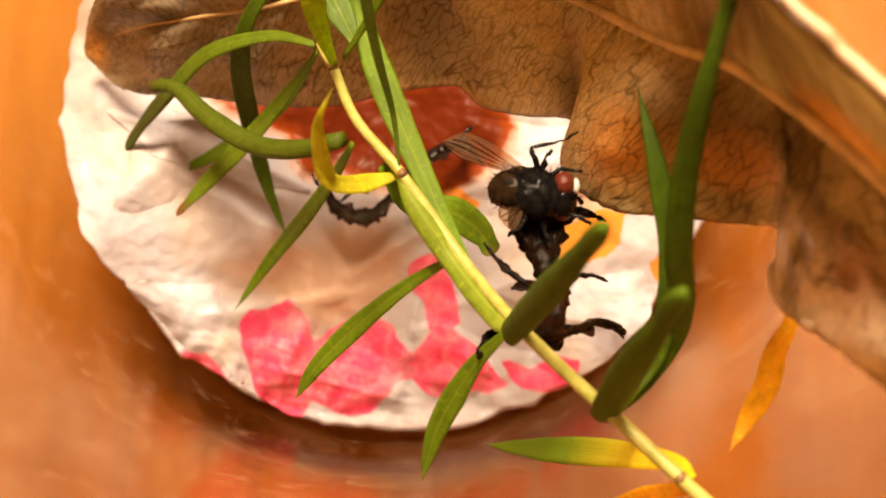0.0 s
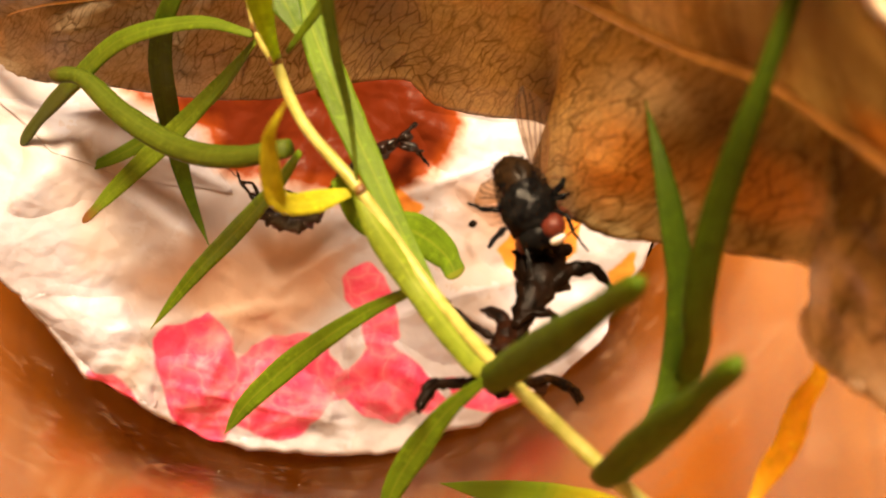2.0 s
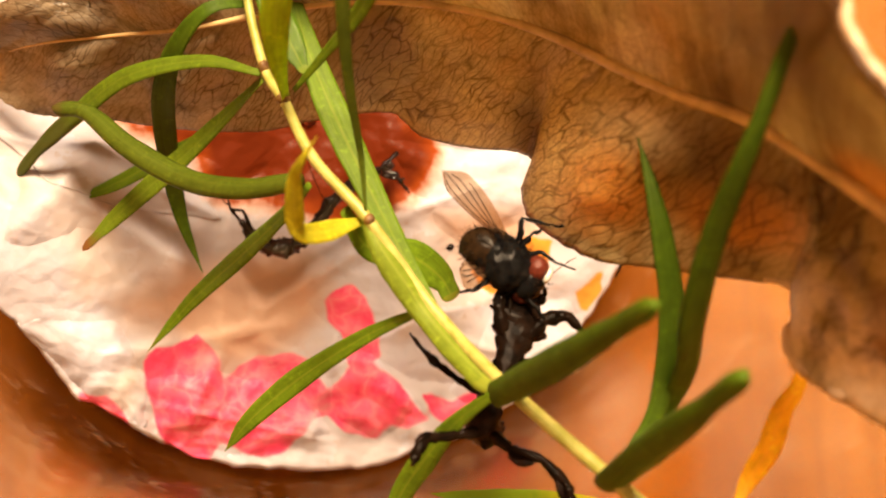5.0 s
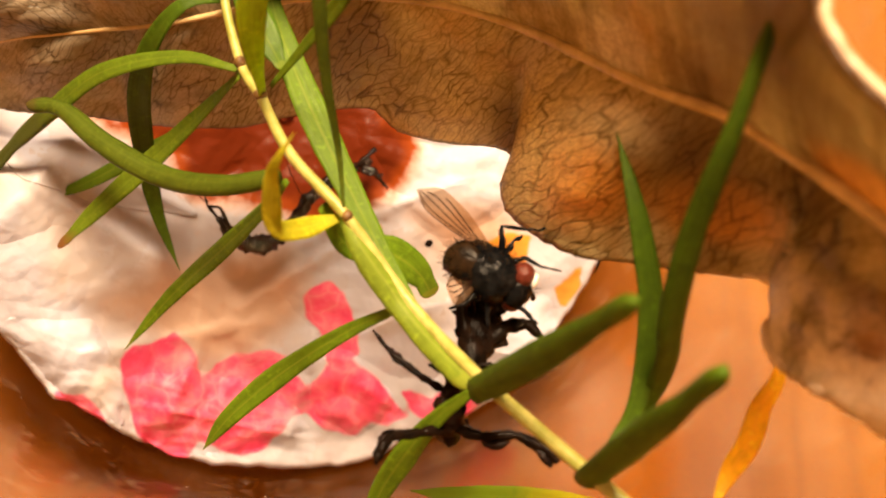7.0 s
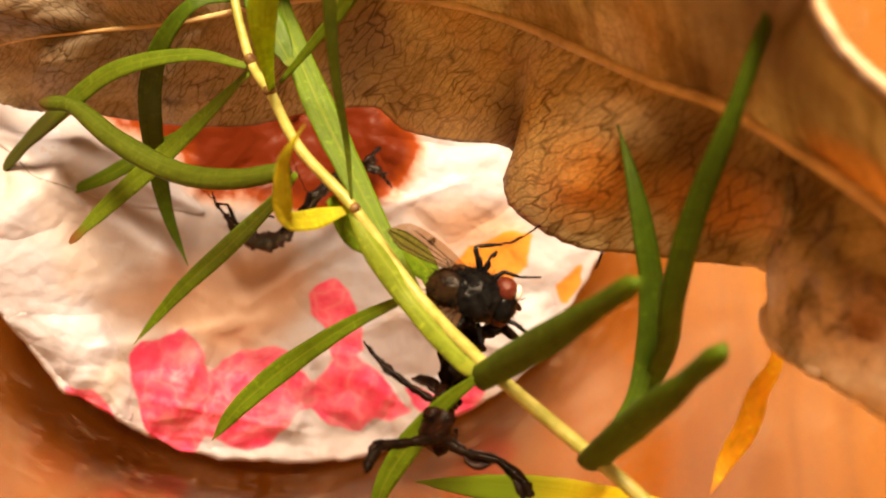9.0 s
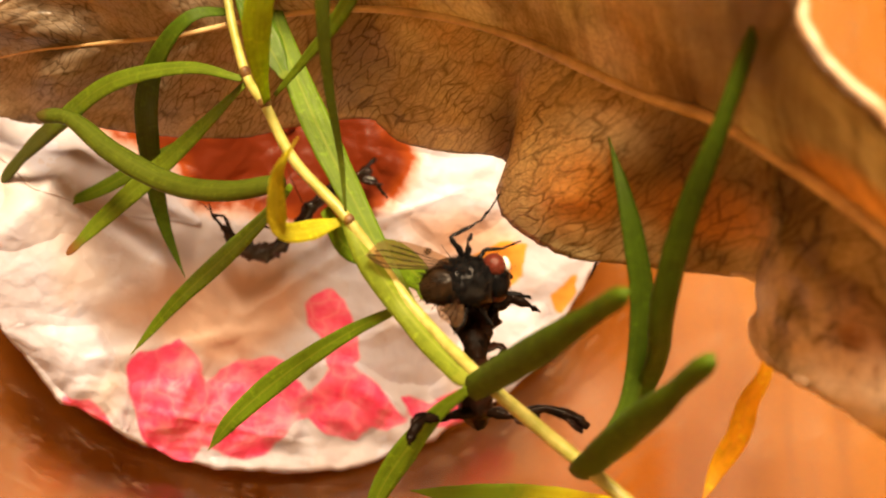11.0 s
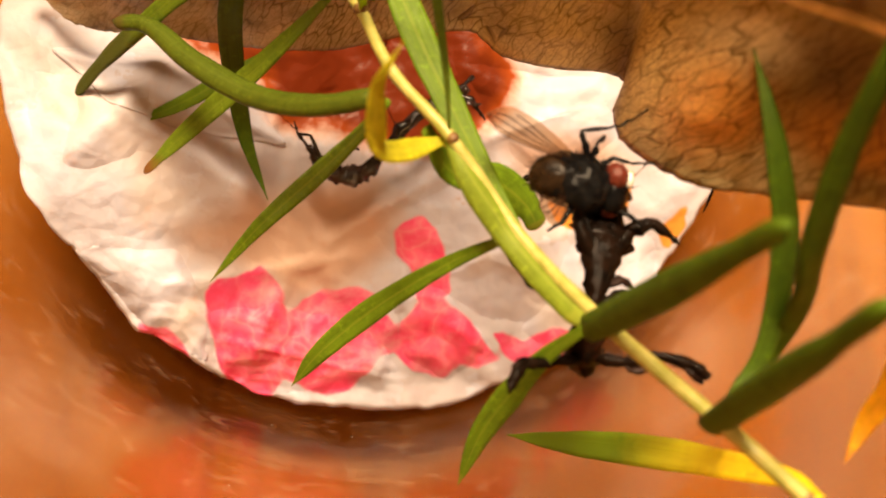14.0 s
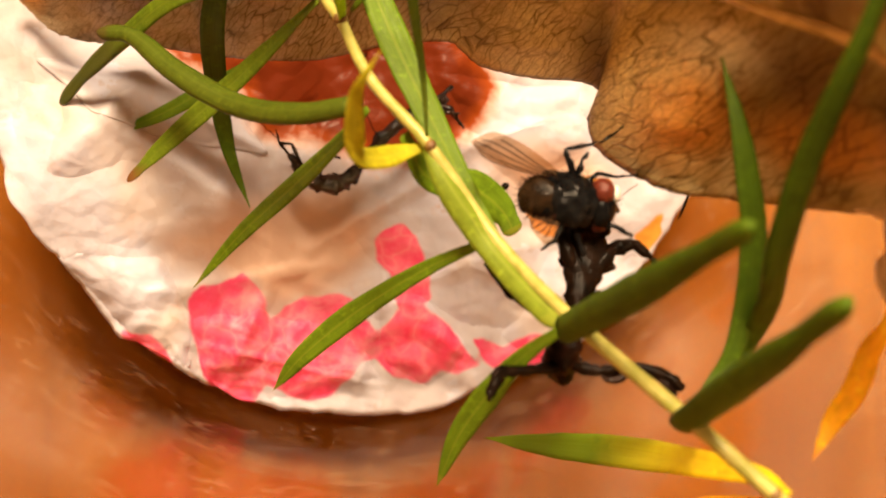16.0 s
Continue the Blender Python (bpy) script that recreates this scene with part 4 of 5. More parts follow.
part("stem", bm, STEM, sprig, "pale yellow-green stem")
blade("sheath", [(0.9, 27.9, 42.0), (1.9, 26.05, 42.1), (3.3, 24.2, 41.7), (4.5, 22.5, 41.6), (6.1, 20.1, 43.0), (7.7, 17.9, 44.9)], 1.6, SHEATH, sprig, "broad green leaf base clasping the stem", blunt=0.85, thick=0.7, fold=-0.15, peak=0.3)
for q, r in (((-4.9, 38.0, 38.7), 0.5), ((-3.7, 35.6, 39.8), 0.5), ((1.15, 27.75, 42.35), 0.4), ((12.6, 13.2, 49.1), 0.5), ((16.4, 9.6, 50.0), 0.5)):
    bm = bmesh.new()
    ball(bm, Vector(q) * MM, (r * 0.8 * MM, r * 0.8 * MM, r * 0.9 * MM), seg=10, rings=7, rough=0.3, seed=r)
    part("node", bm, NODE, sprig, "small brown leaf node")


def sl(pts, width, material=None, label="", **kw):
    return blade("leaf", pts, width, material or GREEN, sprig, label, **kw)


sl([(4.4, 22.9, 41.0), (1.5, 22.0, 36.5), (-2.0, 20.2, 31.0), (-4.9, 18.0, 27.0), (-6.6, 16.1, 23.8)], 1.5)
sl([(-2.1, 30.2, 40.6), (-3.3, 29.4, 37.0), (-5.7, 28.2, 31.0), (-9.2, 26.3, 24.0), (-12.4, 23.5, 18.9)], 1.3)
sl([(-5.1, 37.6, 38.6), (-8.6, 39.2, 36.0), (-13.4, 39.5, 32.0), (-17.3, 38.8, 26.0), (-20.1, 37.8, 22.0), (-22.3, 36.4, 18.8)], 1.5, MOSSY_TIP, blunt=0.6, thick=0.4)
sl([(-2.7, 30.2, 41.2), (-5.9, 30.5, 38.0), (-9.4, 32.1, 34.0), (-13.3, 35.0, 31.0), (-16.4, 38.1, 28.5), (-18.8, 38.8, 27.0)], 1.5, MOSS, blunt=0.7, thick=1.05, foot=0.7, fold=0.05)
sl([(-4.9, 37.3, 38.5), (-7.1, 36.8, 33.0), (-10.5, 34.9, 28.0), (-14.5, 32.2, 24.0), (-16.9, 30.1, 22.3)], 1.45, GREEN_BROWN, "green leaf with a withered brown tip", blunt=0.45)
sl([(-4.9, 37.5, 38.0), (-7.9, 37.2, 29.0), (-12.0, 36.6, 23.0), (-15.4, 35.7, 19.5), (-19.0, 34.7, 17.7)], 1.25)
sl([(-5.9, 42.8, 37.0), (-8.3, 42.0, 37.8), (-10.2, 40.6, 35.4), (-11.2, 39.0, 31.4), (-11.3, 37.2, 26.1), (-10.4, 33.4, 20.5), (-8.7, 29.5, 18.5)], 1.6, DEEP)
sl([(-3.6, 35.6, 39.8), (-4.2, 36.2, 44.0), (-4.5, 37.3, 47.0), (-4.3, 38.9, 50.0), (-4.0, 41.5, 53.0)], 1.7, LIME)
sl([(5.4, 22.5, 40.6), (3.7, 25.9, 39.6), (1.5, 30.6, 38.8), (-0.8, 35.9, 38.0), (-2.6, 40.9, 37.5), (-3.8, 46.2, 37.0)], 1.9, GREEN, blunt=0.3)
sl([(-6.0, 45.5, 38.4), (-5.0, 42.8, 38.7), (-4.1, 40.8, 39.0), (-3.2, 39.0, 39.2), (-2.4, 37.4, 39.4)], 2.0, SPECKLED, "puckered dark green leaf with pale specks", blunt=0.4, thick=0.3)
sl([(-0.2, 28.6, 41.3), (1.5, 27.0, 38.5), (4.3, 26.9, 37.0), (6.2, 25.9, 36.0), (7.1, 24.6, 35.6)], 2.2, GREEN, blunt=0.6)
sl([(1.0, 27.9, 41.6), (-0.2, 27.4, 42.0), (-1.4, 26.8, 42.8), (-2.5, 26.2, 44.6), (-3.1, 26.3, 46.2), (-3.3, 27.1, 47.8), (-3.35, 27.9, 49.2), (-3.1, 28.4, 50.6), (-2.4, 29.3, 52.0)], 1.25, YELLOW, "yellowing folded leaf", peak=0.2)
sl([(1.0, 27.8, 42.2), (0.5, 30.9, 44.0), (-0.6, 33.8, 48.0), (-1.3, 36.9, 52.0), (-1.3, 40.3, 55.0)], 0.85, MOSS, foot=0.15, peak=0.8)
sl([(-3.1, 36.2, 39.8), (-1.5, 37.3, 43.0), (-0.1, 37.9, 47.0), (0.9, 38.8, 51.0), (1.6, 40.5, 54)], 0.95)
sl([(7.8, 17.7, 44.6), (8.55, 18.05, 49.0), (9.3, 18.45, 53.4), (10.1, 18.95, 57.8), (10.9, 19.45, 62.0)], 1.7, DEEP, thick=1.1, blunt=0.6, foot=0.85, peak=0.3, fold=0.08)
sl([(7.6, 17.7, 45.2), (6.1, 16.5, 42.0), (4.8, 14.7, 39.0), (3.7, 12.6, 36.0), (3.0, 10.0, 33.0)], 1.5)
sl([(12.6, 12.9, 48.6), (12.85, 13.75, 52.3), (13.15, 14.6, 55.9), (13.6, 15.5, 59.5), (14.1, 16.5, 63.0)], 1.7, DEEP, thick=1.1, blunt=0.6, foot=0.85, peak=0.3, fold=0.08)
sl([(12.9, 12.7, 48.6), (14.6, 14.6, 46.6), (15.9, 16.9, 47.2), (16.2, 21.4, 49.0), (15.5, 24.4, 50.4), (14.8, 27.1, 51.2), (14.0, 30.2, 51.5)], 1.35, DEEP, thick=0.6)
sl([(12.9, 12.8, 48.7), (15.0, 14.6, 45.2), (16.6, 17.0, 46.4), (16.7, 18.7, 49.4), (15.8, 20.6, 53.0), (15.3, 23.6, 57.5), (15.5, 27.0, 62.4), (16.3, 30.8, 65.2)], 1.5, DEEP, thick=0.7, blunt=0.5)
sl([(16.9, 9.6, 50.2), (16.6, 10.5, 47.4), (15.0, 11.4, 40.9), (12.9, 12.2, 33.6), (10.4, 12.7, 28.7), (7.4, 13.3, 24.2)], 1.9, TURNING, "leaf turning from green to yellow")
sl([(17.2, 8.9, 50.0), (16.6, 9.1, 47.0), (15.7, 8.9, 43.0), (14.5, 8.3, 39.0), (13.4, 7.6, 36.0)], 1.3, DRYBLADE, "yellow dry leaf")

dry = thing("dry_yellow_leaf", (21.9 * MM, 18.6 * MM, 51.6 * MM))
tagged(dry, "narrow dry yellow leaf caught under the brown leaf", "leaf")
blade("blade", [(0.2, 1.2, 0.6), (0.1, -0.9, -0.6), (-0.4, -2.2, -1.8), (-0.6, -3.9, -3.1), (-1.3, -5.5, -4.3), (-2.3, -7.3, -4.4)], 1.4, DRYBLADE, dry, blunt=0.1)


# ---- insects ----
def limb(name, pts, radii, material, parent, spines=0, seed=0):
    """A jointed leg along pts (mm, in its parent's space), thicker at the joints."""
    bm = bmesh.new()
    p = mm(pts)
    line, rad = [], []
    for k, (a, b) in enumerate(zip(p, p[1:])):
        for i in range(7):
            f = i / 7
            line.append(a.lerp(b, f))
            rad.append(0.56 * MM * (radii[k] * (1 - f) + radii[k + 1] * f) * (1 + 0.35 * math.sin(math.pi * f) + 0.45 * noise.noise(Vector((k * 3 + f * 4, seed, 1)))))
    line.append(p[-1])
    rad.append(radii[-1] * MM * 0.7)
    tube(bm, line, rad, 7)
    rng = random.Random(seed)
    for _ in range(spines):
        k = rng.randrange(len(line) - 1)
        d = Vector((rng.uniform(-1, 1), rng.uniform(-1, 1), rng.uniform(-0.6, 0.8))).normalized()
        tube(bm, [line[k], line[k] + d * MM * rng.uniform(0.3, 0.7)], [0.05 * MM, 0.01 * MM], 4)
    for v in bm.verts:
        v.co += noise.noise_vector(v.co / MM * 2.6) * 0.09 * MM
    return part(name, bm, material, parent)


def lobed(bm, pts, radii, seed=0, lobes=10):
    """A knobbly body along pts (mm), its skin drawn out into leafy knobs."""
    count, sides = 44, 18
    p = spline(mm(pts), count)
    n = len(radii) - 1
    rad = []
    for i in range(count):
        u = i / (count - 1) * n
        k = min(int(u), n - 1)
        rad.append(MM * (radii[k] + (radii[k + 1] - radii[k]) * (u - k)) * (1 + 0.16 * noise.noise(Vector((i * 0.2, seed, 0)))))
    tube(bm, p, rad, sides)
    bm.verts.ensure_lookup_table()
    for i in range(count):
        for k in range(sides):
            v = bm.verts[i * sides + k]
            out = v.co - p[i]
            knob = max(0.0, noise.noise(v.co / MM * (0.9 + 0.04 * lobes) + Vector((seed, 0, 0))) - 0.12)
            v.co = p[i] + out * (0.92 + 1.1 * knob)
    for v in bm.verts:
        v.co += noise.noise_vector(v.co / MM * 2.4) * 0.12 * MM


def leaf_lobe(name, pts, width, material, parent, seed=0):
    """A thin ragged leafy flap along pts (mm) that a leg carries."""
    bm = bmesh.new()
    c = spline(mm(pts), 12)
    rows = []
    for i, p in enumerate(c):
        f = i / 11
        d = (c[min(i + 1, 11)] - c[max(i - 1, 0)]).normalized()
        side = d.cross(Vector((0.1, 0.2, 1))).normalized()
        up = side.cross(d)
        w = width * MM * (0.25 + 0.75 * math.sin(math.pi * min(1, 0.15 + 0.85 * f)) ** 0.8) * (1 + 0.5 * noise.noise(Vector((f * 6, seed, 0)))) * 0.5
        ring = []
        for a, b in ((-1, 0), (-0.5, 0.35), (0.5, 0.35), (1, 0), (0.5, -0.35), (-0.5, -0.35)):
            ring.append(bm.verts.new(p + side * a * w + up * b * 0.16 * MM))
        rows.append(ring)
    for a, b in zip(rows, rows[1:]):
        for k in range(6):
            bm.faces.new((a[k], a[(k + 1) % 6], b[(k + 1) % 6], b[k]))
    bm.faces.new(rows[0][::-1])
    bm.faces.new(rows[-1])
    bmesh.ops.recalc_face_normals(bm, faces=bm.faces)
    return part(name, bm, material, parent)


def flared(bm, stations, seed):
    """A flat body along x (mm): x, half width and half height at each station, with ragged flanges."""
    rings, sides = [], 14
    for i in range(60):
        u = i / 59 * (len(stations) - 1)
        k = min(int(u), len(stations) - 2)
        x, w, h = (a + (b - a) * (u - k) for a, b in zip(stations[k], stations[k + 1]))
        ring = []
        for j in range(sides):
            a = 2 * math.pi * j / sides
            edge = abs(math.cos(a)) ** 4
            ww = w * (1 + 0.5 * edge * noise.noise(Vector((x * 1.6, seed + (1 if math.cos(a) > 0 else 5), 0))))
            ring.append(bm.verts.new(Vector((x, ww * math.copysign(abs(math.cos(a)) ** 0.8, math.cos(a)), 0.2 + h * math.sin(a) * (1 - 0.35 * edge))) * MM))
        rings.append(ring)
    for p, q in zip(rings, rings[1:]):
        for j in range(sides):
            bm.faces.new((p[j], q[j], q[(j + 1) % sides], p[(j + 1) % sides]))
    bm.faces.new(rings[0])
    bm.faces.new(rings[-1][::-1])
    for v in bm.verts:
        v.co += noise.noise_vector(v.co / MM * 2.2) * 0.18 * MM
    bmesh.ops.recalc_face_normals(bm, faces=bm.faces)


def build_mantis():
    """The hunting nymph: abdomen and walking legs on the root, a thorax that swings, with head and raptorial forelegs."""
    th = thing("mantis_nymph", (9 * MM, 17 * MM, 40 * MM))
    tagged(th, "black leaf-shaped mantis nymph clinging under the sprig", "mantis")
    bm = bmesh.new()
    lobed(bm, [(0.4, 2.4, -0.3), (0.1, 1.4, 0), (-0.1, 0.5, 0.2), (-0.3, -0.2, -0.4), (0.2, -0.2, -1.6), (0.8, 0.4, -2.4)], [0.55, 0.75, 0.9, 1.0, 0.85, 0.3], 3, lobes=14)
    part("abdomen", bm, DARKBROWN, th, "curled knobbly dark brown abdomen")
    hind = limb("hind_leg", [(0.3, -0.5, 0.2), (1.6, -0.9, 0.8), (3.4, -0.7, 1.3), (5.0, -1.4, 1.8), (5.7, -2.1, 2.0)], [0.5, 0.46, 0.4, 0.5, 0.3], BLACK, th, 0, 1)
    limb("hind_leg", [(-0.3, -0.5, 0.3), (-1.9, -0.8, 0.8), (-3.6, -1.0, 1.2), (-4.3, -1.9, 1.5), (-4.5, -2.5, 1.7)], [0.5, 0.44, 0.42, 0.5, 0.25], BLACK, th, 0, 2)
    leaf_lobe("leg_lobe", [(1.6, -0.95, 0.8), (2.2, -1.35, 1.0), (3.1, -1.1, 1.2)], 0.6, DARKBROWN, hind, 2)
    leaf_lobe("leg_lobe", [(4.4, -1.1, 1.6), (5.0, -1.7, 1.8), (5.3, -2.4, 1.9)], 0.9, DARKBROWN, hind, 3)
    leaf_lobe("leg_lobe", [(-3.0, -1.0, 1.1), (-3.8, -1.0, 1.3), (-4.3, -1.7, 1.5)], 0.7, DARKBROWN, th, 5)
    leaf_lobe("leg_lobe", [(-2.7, 3.2, -0.6), (-3.0, 3.6, -0.7), (-3.4, 4.1, -0.8)], 0.6, DARKBROWN, th, 6)
    limb("middle_leg", [(-0.3, 1.6, 0.0), (-1.7, 2.5, -0.4), (-3.2, 3.7, -0.7), (-4.3, 5.2, -1.0)], [0.34, 0.3, 0.24, 0.12], BLACK, th, 0, 4)
    limb("middle_leg", [(0.5, 2.2, 0.2), (1.4, 3.0, 0.4), (2.4, 3.0, 0.6), (3.2, 2.6, 0.7)], [0.3, 0.26, 0.2, 0.12], BLACK, th, 0, 5)
    tx = bmesh.new()
    flared(tx, [(0, 0.5, 0.45), (0.7, 0.42, 0.4), (1.3, 0.5, 0.4), (1.9, 0.85, 0.42), (2.4, 0.6, 0.4), (3.0, 0.62, 0.45), (3.8, 0.75, 0.5), (4.6, 0.95, 0.55), (5.4, 1.3, 0.55), (6.2, 1.6, 0.65), (7.0, 1.4, 0.6), (7.7, 0.7, 0.4)], 8)
    thorax = part("thorax", tx, BLACK, th, "black flared thorax")
    bm = bmesh.new()
    ball(bm, Vector((7.9, 0, 0.2)) * MM, (0.55 * MM, 0.85 * MM, 0.6 * MM), seg=14, rings=9, rough=0.2)
    for s in (-1, 1):
        ball(bm, Vector((8.0, s * 0.75, 0.35)) * MM, (0.38 * MM,) * 3, seg=10, rings=7)
    part("head", bm, BLACK, thorax)
    for s in (-1, 1):
        limb("foreleg", [(5.0, s * 0.6, 0.3), (6.4, s * 1.5, 0.7), (7.8, s * 1.6, 0.8), (7.1, s * 1.0, 0.8), (6.2, s * 0.7, 0.7)] if s > 0 else [(5.3, -0.6, 0.3), (6.8, -1.3, 0.6), (7.5, -2.4, 0.7), (7.0, -3.5, 0.7), (6.6, -4.2, 0.6)], [0.55, 0.72, 0.5, 0.3, 0.12], BLACK, thorax, 0, 11 + s)
        limb("antenna", [(8.3, s * 0.3, 0.5), (9.6, s * 0.9, 1.0), (11.0, s * 1.9, 1.2)], [0.06, 0.05, 0.03], BLACK, thorax, 0, 21 + s)
    leaf_lobe("thorax_lobe", [(2.2, 0.5, 0.3), (2.6, 1.3, 0.4), (2.4, 2.3, 0.5)], 0.9, DARKBROWN, thorax, 7)
    leaf_lobe("thorax_lobe", [(3.6, -0.6, 0.3), (4.0, -1.2, 0.4), (3.7, -1.9, 0.4)], 0.6, DARKBROWN, thorax, 8)
    return th, thorax, hind


def build_resting_mantis():
    th = thing("resting_mantis_nymph", (-2.8 * MM, 32.2 * MM, 15.6 * MM))
    tagged(th, "glossy black mantis nymph lying on the tissue", "mantis")
    o = Vector((-2.8, 32.2, 15.6))

    def loc(pts):
        return [tuple(Vector(p) - o) for p in pts]

    bm = bmesh.new()
    lobed(bm, loc([(-6.0, 33.6, 18.4), (-5.0, 32.6, 17.6), (-3.6, 32.0, 17.0), (-2.2, 32.2, 16.9), (-1.0, 33.2, 17.4)]), [0.25, 0.55, 0.75, 0.7, 0.4], 31, lobes=34)
    part("abdomen", bm, GLOSSY, th, "knobbly dark brown abdomen")
    bm = bmesh.new()
    lobed(bm, loc([(-1.0, 33.2, 17.4), (0.2, 34.6, 18.1), (1.6, 36.2, 18.6), (3.2, 37.3, 18.8), (4.4, 38.0, 18.8)]), [0.4, 0.45, 0.5, 0.6, 0.35], 33, lobes=12)
    part("thorax", bm, GLOSSY, th)
    bm = bmesh.new()
    ball(bm, Vector(loc([(5.0, 38.4, 18.8)])[0]) * MM, (0.5 * MM, 0.5 * MM, 0.45 * MM), seg=12, rings=8, rough=0.3)
    part("head", bm, GLOSSY, th)
    for k, (pts, r) in enumerate([
        ([(4.4, 38.0, 18.9), (5.3, 38.9, 19.3), (5.7, 39.3, 19.2)], [0.28, 0.3, 0.2]),
        ([(4.6, 37.9, 18.9), (5.6, 37.6, 19.1), (6.2, 36.9, 18.6), (6.8, 36.4, 18.2)], [0.3, 0.34, 0.22, 0.1]),
        ([(4.5, 37.6, 18.9), (5.4, 37.2, 19.4), (6.3, 37.3, 19.0)], [0.26, 0.28, 0.1]),
        ([(-5.4, 33.0, 18.0), (-6.4, 33.9, 18.8), (-6.9, 34.5, 19.0), (-7.1, 35.2, 19.4)], [0.22, 0.2, 0.16, 0.06]),
        ([(-5.2, 33.1, 18.2), (-5.9, 34.3, 19.0), (-6.9, 34.3, 19.2)], [0.2, 0.18, 0.1]),
        ([(-4.6, 33.0, 18.0), (-3.6, 33.9, 18.7), (-2.4, 33.6, 18.4)], [0.2, 0.22, 0.12]),
    ]):
        limb("leg", loc(pts), r, GLOSSY, th, 0, 40 + k)
    for k, pts in enumerate([[(-6.9, 34.6, 19.1), (-7.8, 35.2, 19.5), (-8.4, 36.0, 19.8)], [(0.4, 35.2, 18.4), (-0.6, 36.6, 19.6), (-1.2, 37.8, 20.4)]]):
        limb("antenna", loc(pts), [0.05, 0.05, 0.03], DARKBROWN, th, 0, 60 + k)
    return th


def bristles(bm, centre, radii, count, length, seed):
    rng = random.Random(seed)
    for _ in range(count):
        d = Vector((rng.gauss(0, 1), rng.gauss(0, 1), rng.gauss(0, 1))).normalized()
        p = Vector(centre) + Vector((d.x * radii[0], d.y * radii[1], d.z * radii[2]))
        q = p + (d + Vector((-0.5, 0, 0))).normalized() * length * rng.uniform(0.6, 1.3)
        tube(bm, [p * MM, q * MM], [0.026 * MM, 0.008 * MM], 3)


def build_fly():
    """A house fly, head along +x, back up."""
    th = thing("house_fly", (10 * MM, 27 * MM, 36.5 * MM))
    tagged(th, "struggling black fly with red eyes in the mantis's grip", "fly")
    bm = bmesh.new()
    ball(bm, Vector((0, -0.1, 0)) * MM, (1.9 * MM, 1.55 * MM, 1.35 * MM), seg=22, rings=14, rough=0.2, seed=2)
    ball(bm, Vector((-0.9, 0.1, -0.05)) * MM, (1.5 * MM, 1.42 * MM, 1.25 * MM), seg=20, rings=12, rough=0.2, seed=4)
    bristles(bm, (0, -0.1, 0), (1.8, 1.55, 1.3), 240, 0.42, 5)
    part("thorax", bm, FLYBLACK, th)
    bm = bmesh.new()
    ball(bm, Vector((-1.15, 0.12, -0.05)) * MM, (1.85 * MM, 1.3 * MM, 1.2 * MM), seg=20, rings=14, rough=0.18, seed=3)
    bristles(bm, (-1.15, 0.12, -0.05), (1.8, 1.28, 1.18), 200, 0.4, 6)
    part("abdomen", bm, FLYGREY, th, "grey-brown bristly abdomen")
    bm = bmesh.new()
    ball(bm, Vector((1.65, -0.25, -0.05)) * MM, (0.9 * MM, 1.25 * MM, 1.0 * MM), seg=16, rings=10, rough=0.12)
    bristles(bm, (1.75, -0.25, -0.05), (0.9, 1.15, 0.95), 60, 0.4, 7)
    head = part("head", bm, FLYBLACK, th)
    for y, z, tilt in ((0.42, 0.58, -0.3), (-0.85, -0.45, 0.4)):
        bm = bmesh.new()
        ball(bm, Vector((1.62, y, z)) * MM, (0.70 * MM, 0.76 * MM, 0.78 * MM), Euler((tilt, 0, 0.2)).to_matrix(), seg=16, rings=12)
        part("eye", bm, FLYEYE, head, "dark red compound eye")
    bm = bmesh.new()
    ball(bm, Vector((2.36, 0.35, 0.55)) * MM, (0.26 * MM, 0.5 * MM, 0.42 * MM), seg=12, rings=8)
    part("face", bm, FLYFACE, head, "silvery white face")
    bm = bmesh.new()
    tube(bm, mm([(2.2, -0.1, -0.3), (2.7, -0.1, -0.6), (2.9, -0.2, -1.1)]), [0.2 * MM, 0.13 * MM, 0.18 * MM], 8)
    part("proboscis", bm, FLYBLACK, head)
    for s, ang, ln, tilt in ((1, 163, 5.0, 0.2), (-1, 205, 1.4, -0.35)):
        bm = bmesh.new()
        a = radians(ang)
        ax, ay = Vector((math.cos(a), math.sin(a), tilt)), Vector((-math.sin(a), math.cos(a), 0.1)) * -s
        root = Vector((-1.0, s * 1.1, 0.6))
        rows = []
        for i in range(15):
            u = i / 14
            w = (0.25 + 1.5 * math.sin(math.pi * min(1, u * 0.62 + 0.08))) * (1 if u < 0.75 else max(0.06, 1 - ((u - 0.75) / 0.25) ** 2))
            c = root + ax * (ln * u)
            rows.append([bm.verts.new((c + ay * w * (v - 0.35) + Vector((0, 0, 0.08 * math.sin(v * 7 + u * 5)))) * MM) for v in (0, 0.25, 0.5, 0.75, 1)])
        for p, q in zip(rows, rows[1:]):
            for k in range(4):
                bm.faces.new((p[k], q[k], q[k + 1], p[k + 1]))
        wing = part("wing", bm, WING, th, "clear veined wing")
        bm = bmesh.new()
        for v0, v1, u1 in ((0.02, 0.0, 0.9), (0.12, 0.15, 0.97), (0.25, 0.42, 0.98), (0.38, 0.66, 0.9), (0.5, 0.9, 0.7)):
            line = []
            for i in range(10):
                u = u1 * i / 9
                w = (0.25 + 1.5 * math.sin(math.pi * min(1, u * 0.62 + 0.08))) * (1 if u < 0.75 else max(0.06, 1 - ((u - 0.75) / 0.25) ** 2))
                v = v0 + (v1 - v0) * u
                line.append((root + ax * (ln * u) + ay * w * (v - 0.35) + Vector((0, 0, 0.03 + 0.08 * math.sin(v * 7 + u * 5)))) * MM)
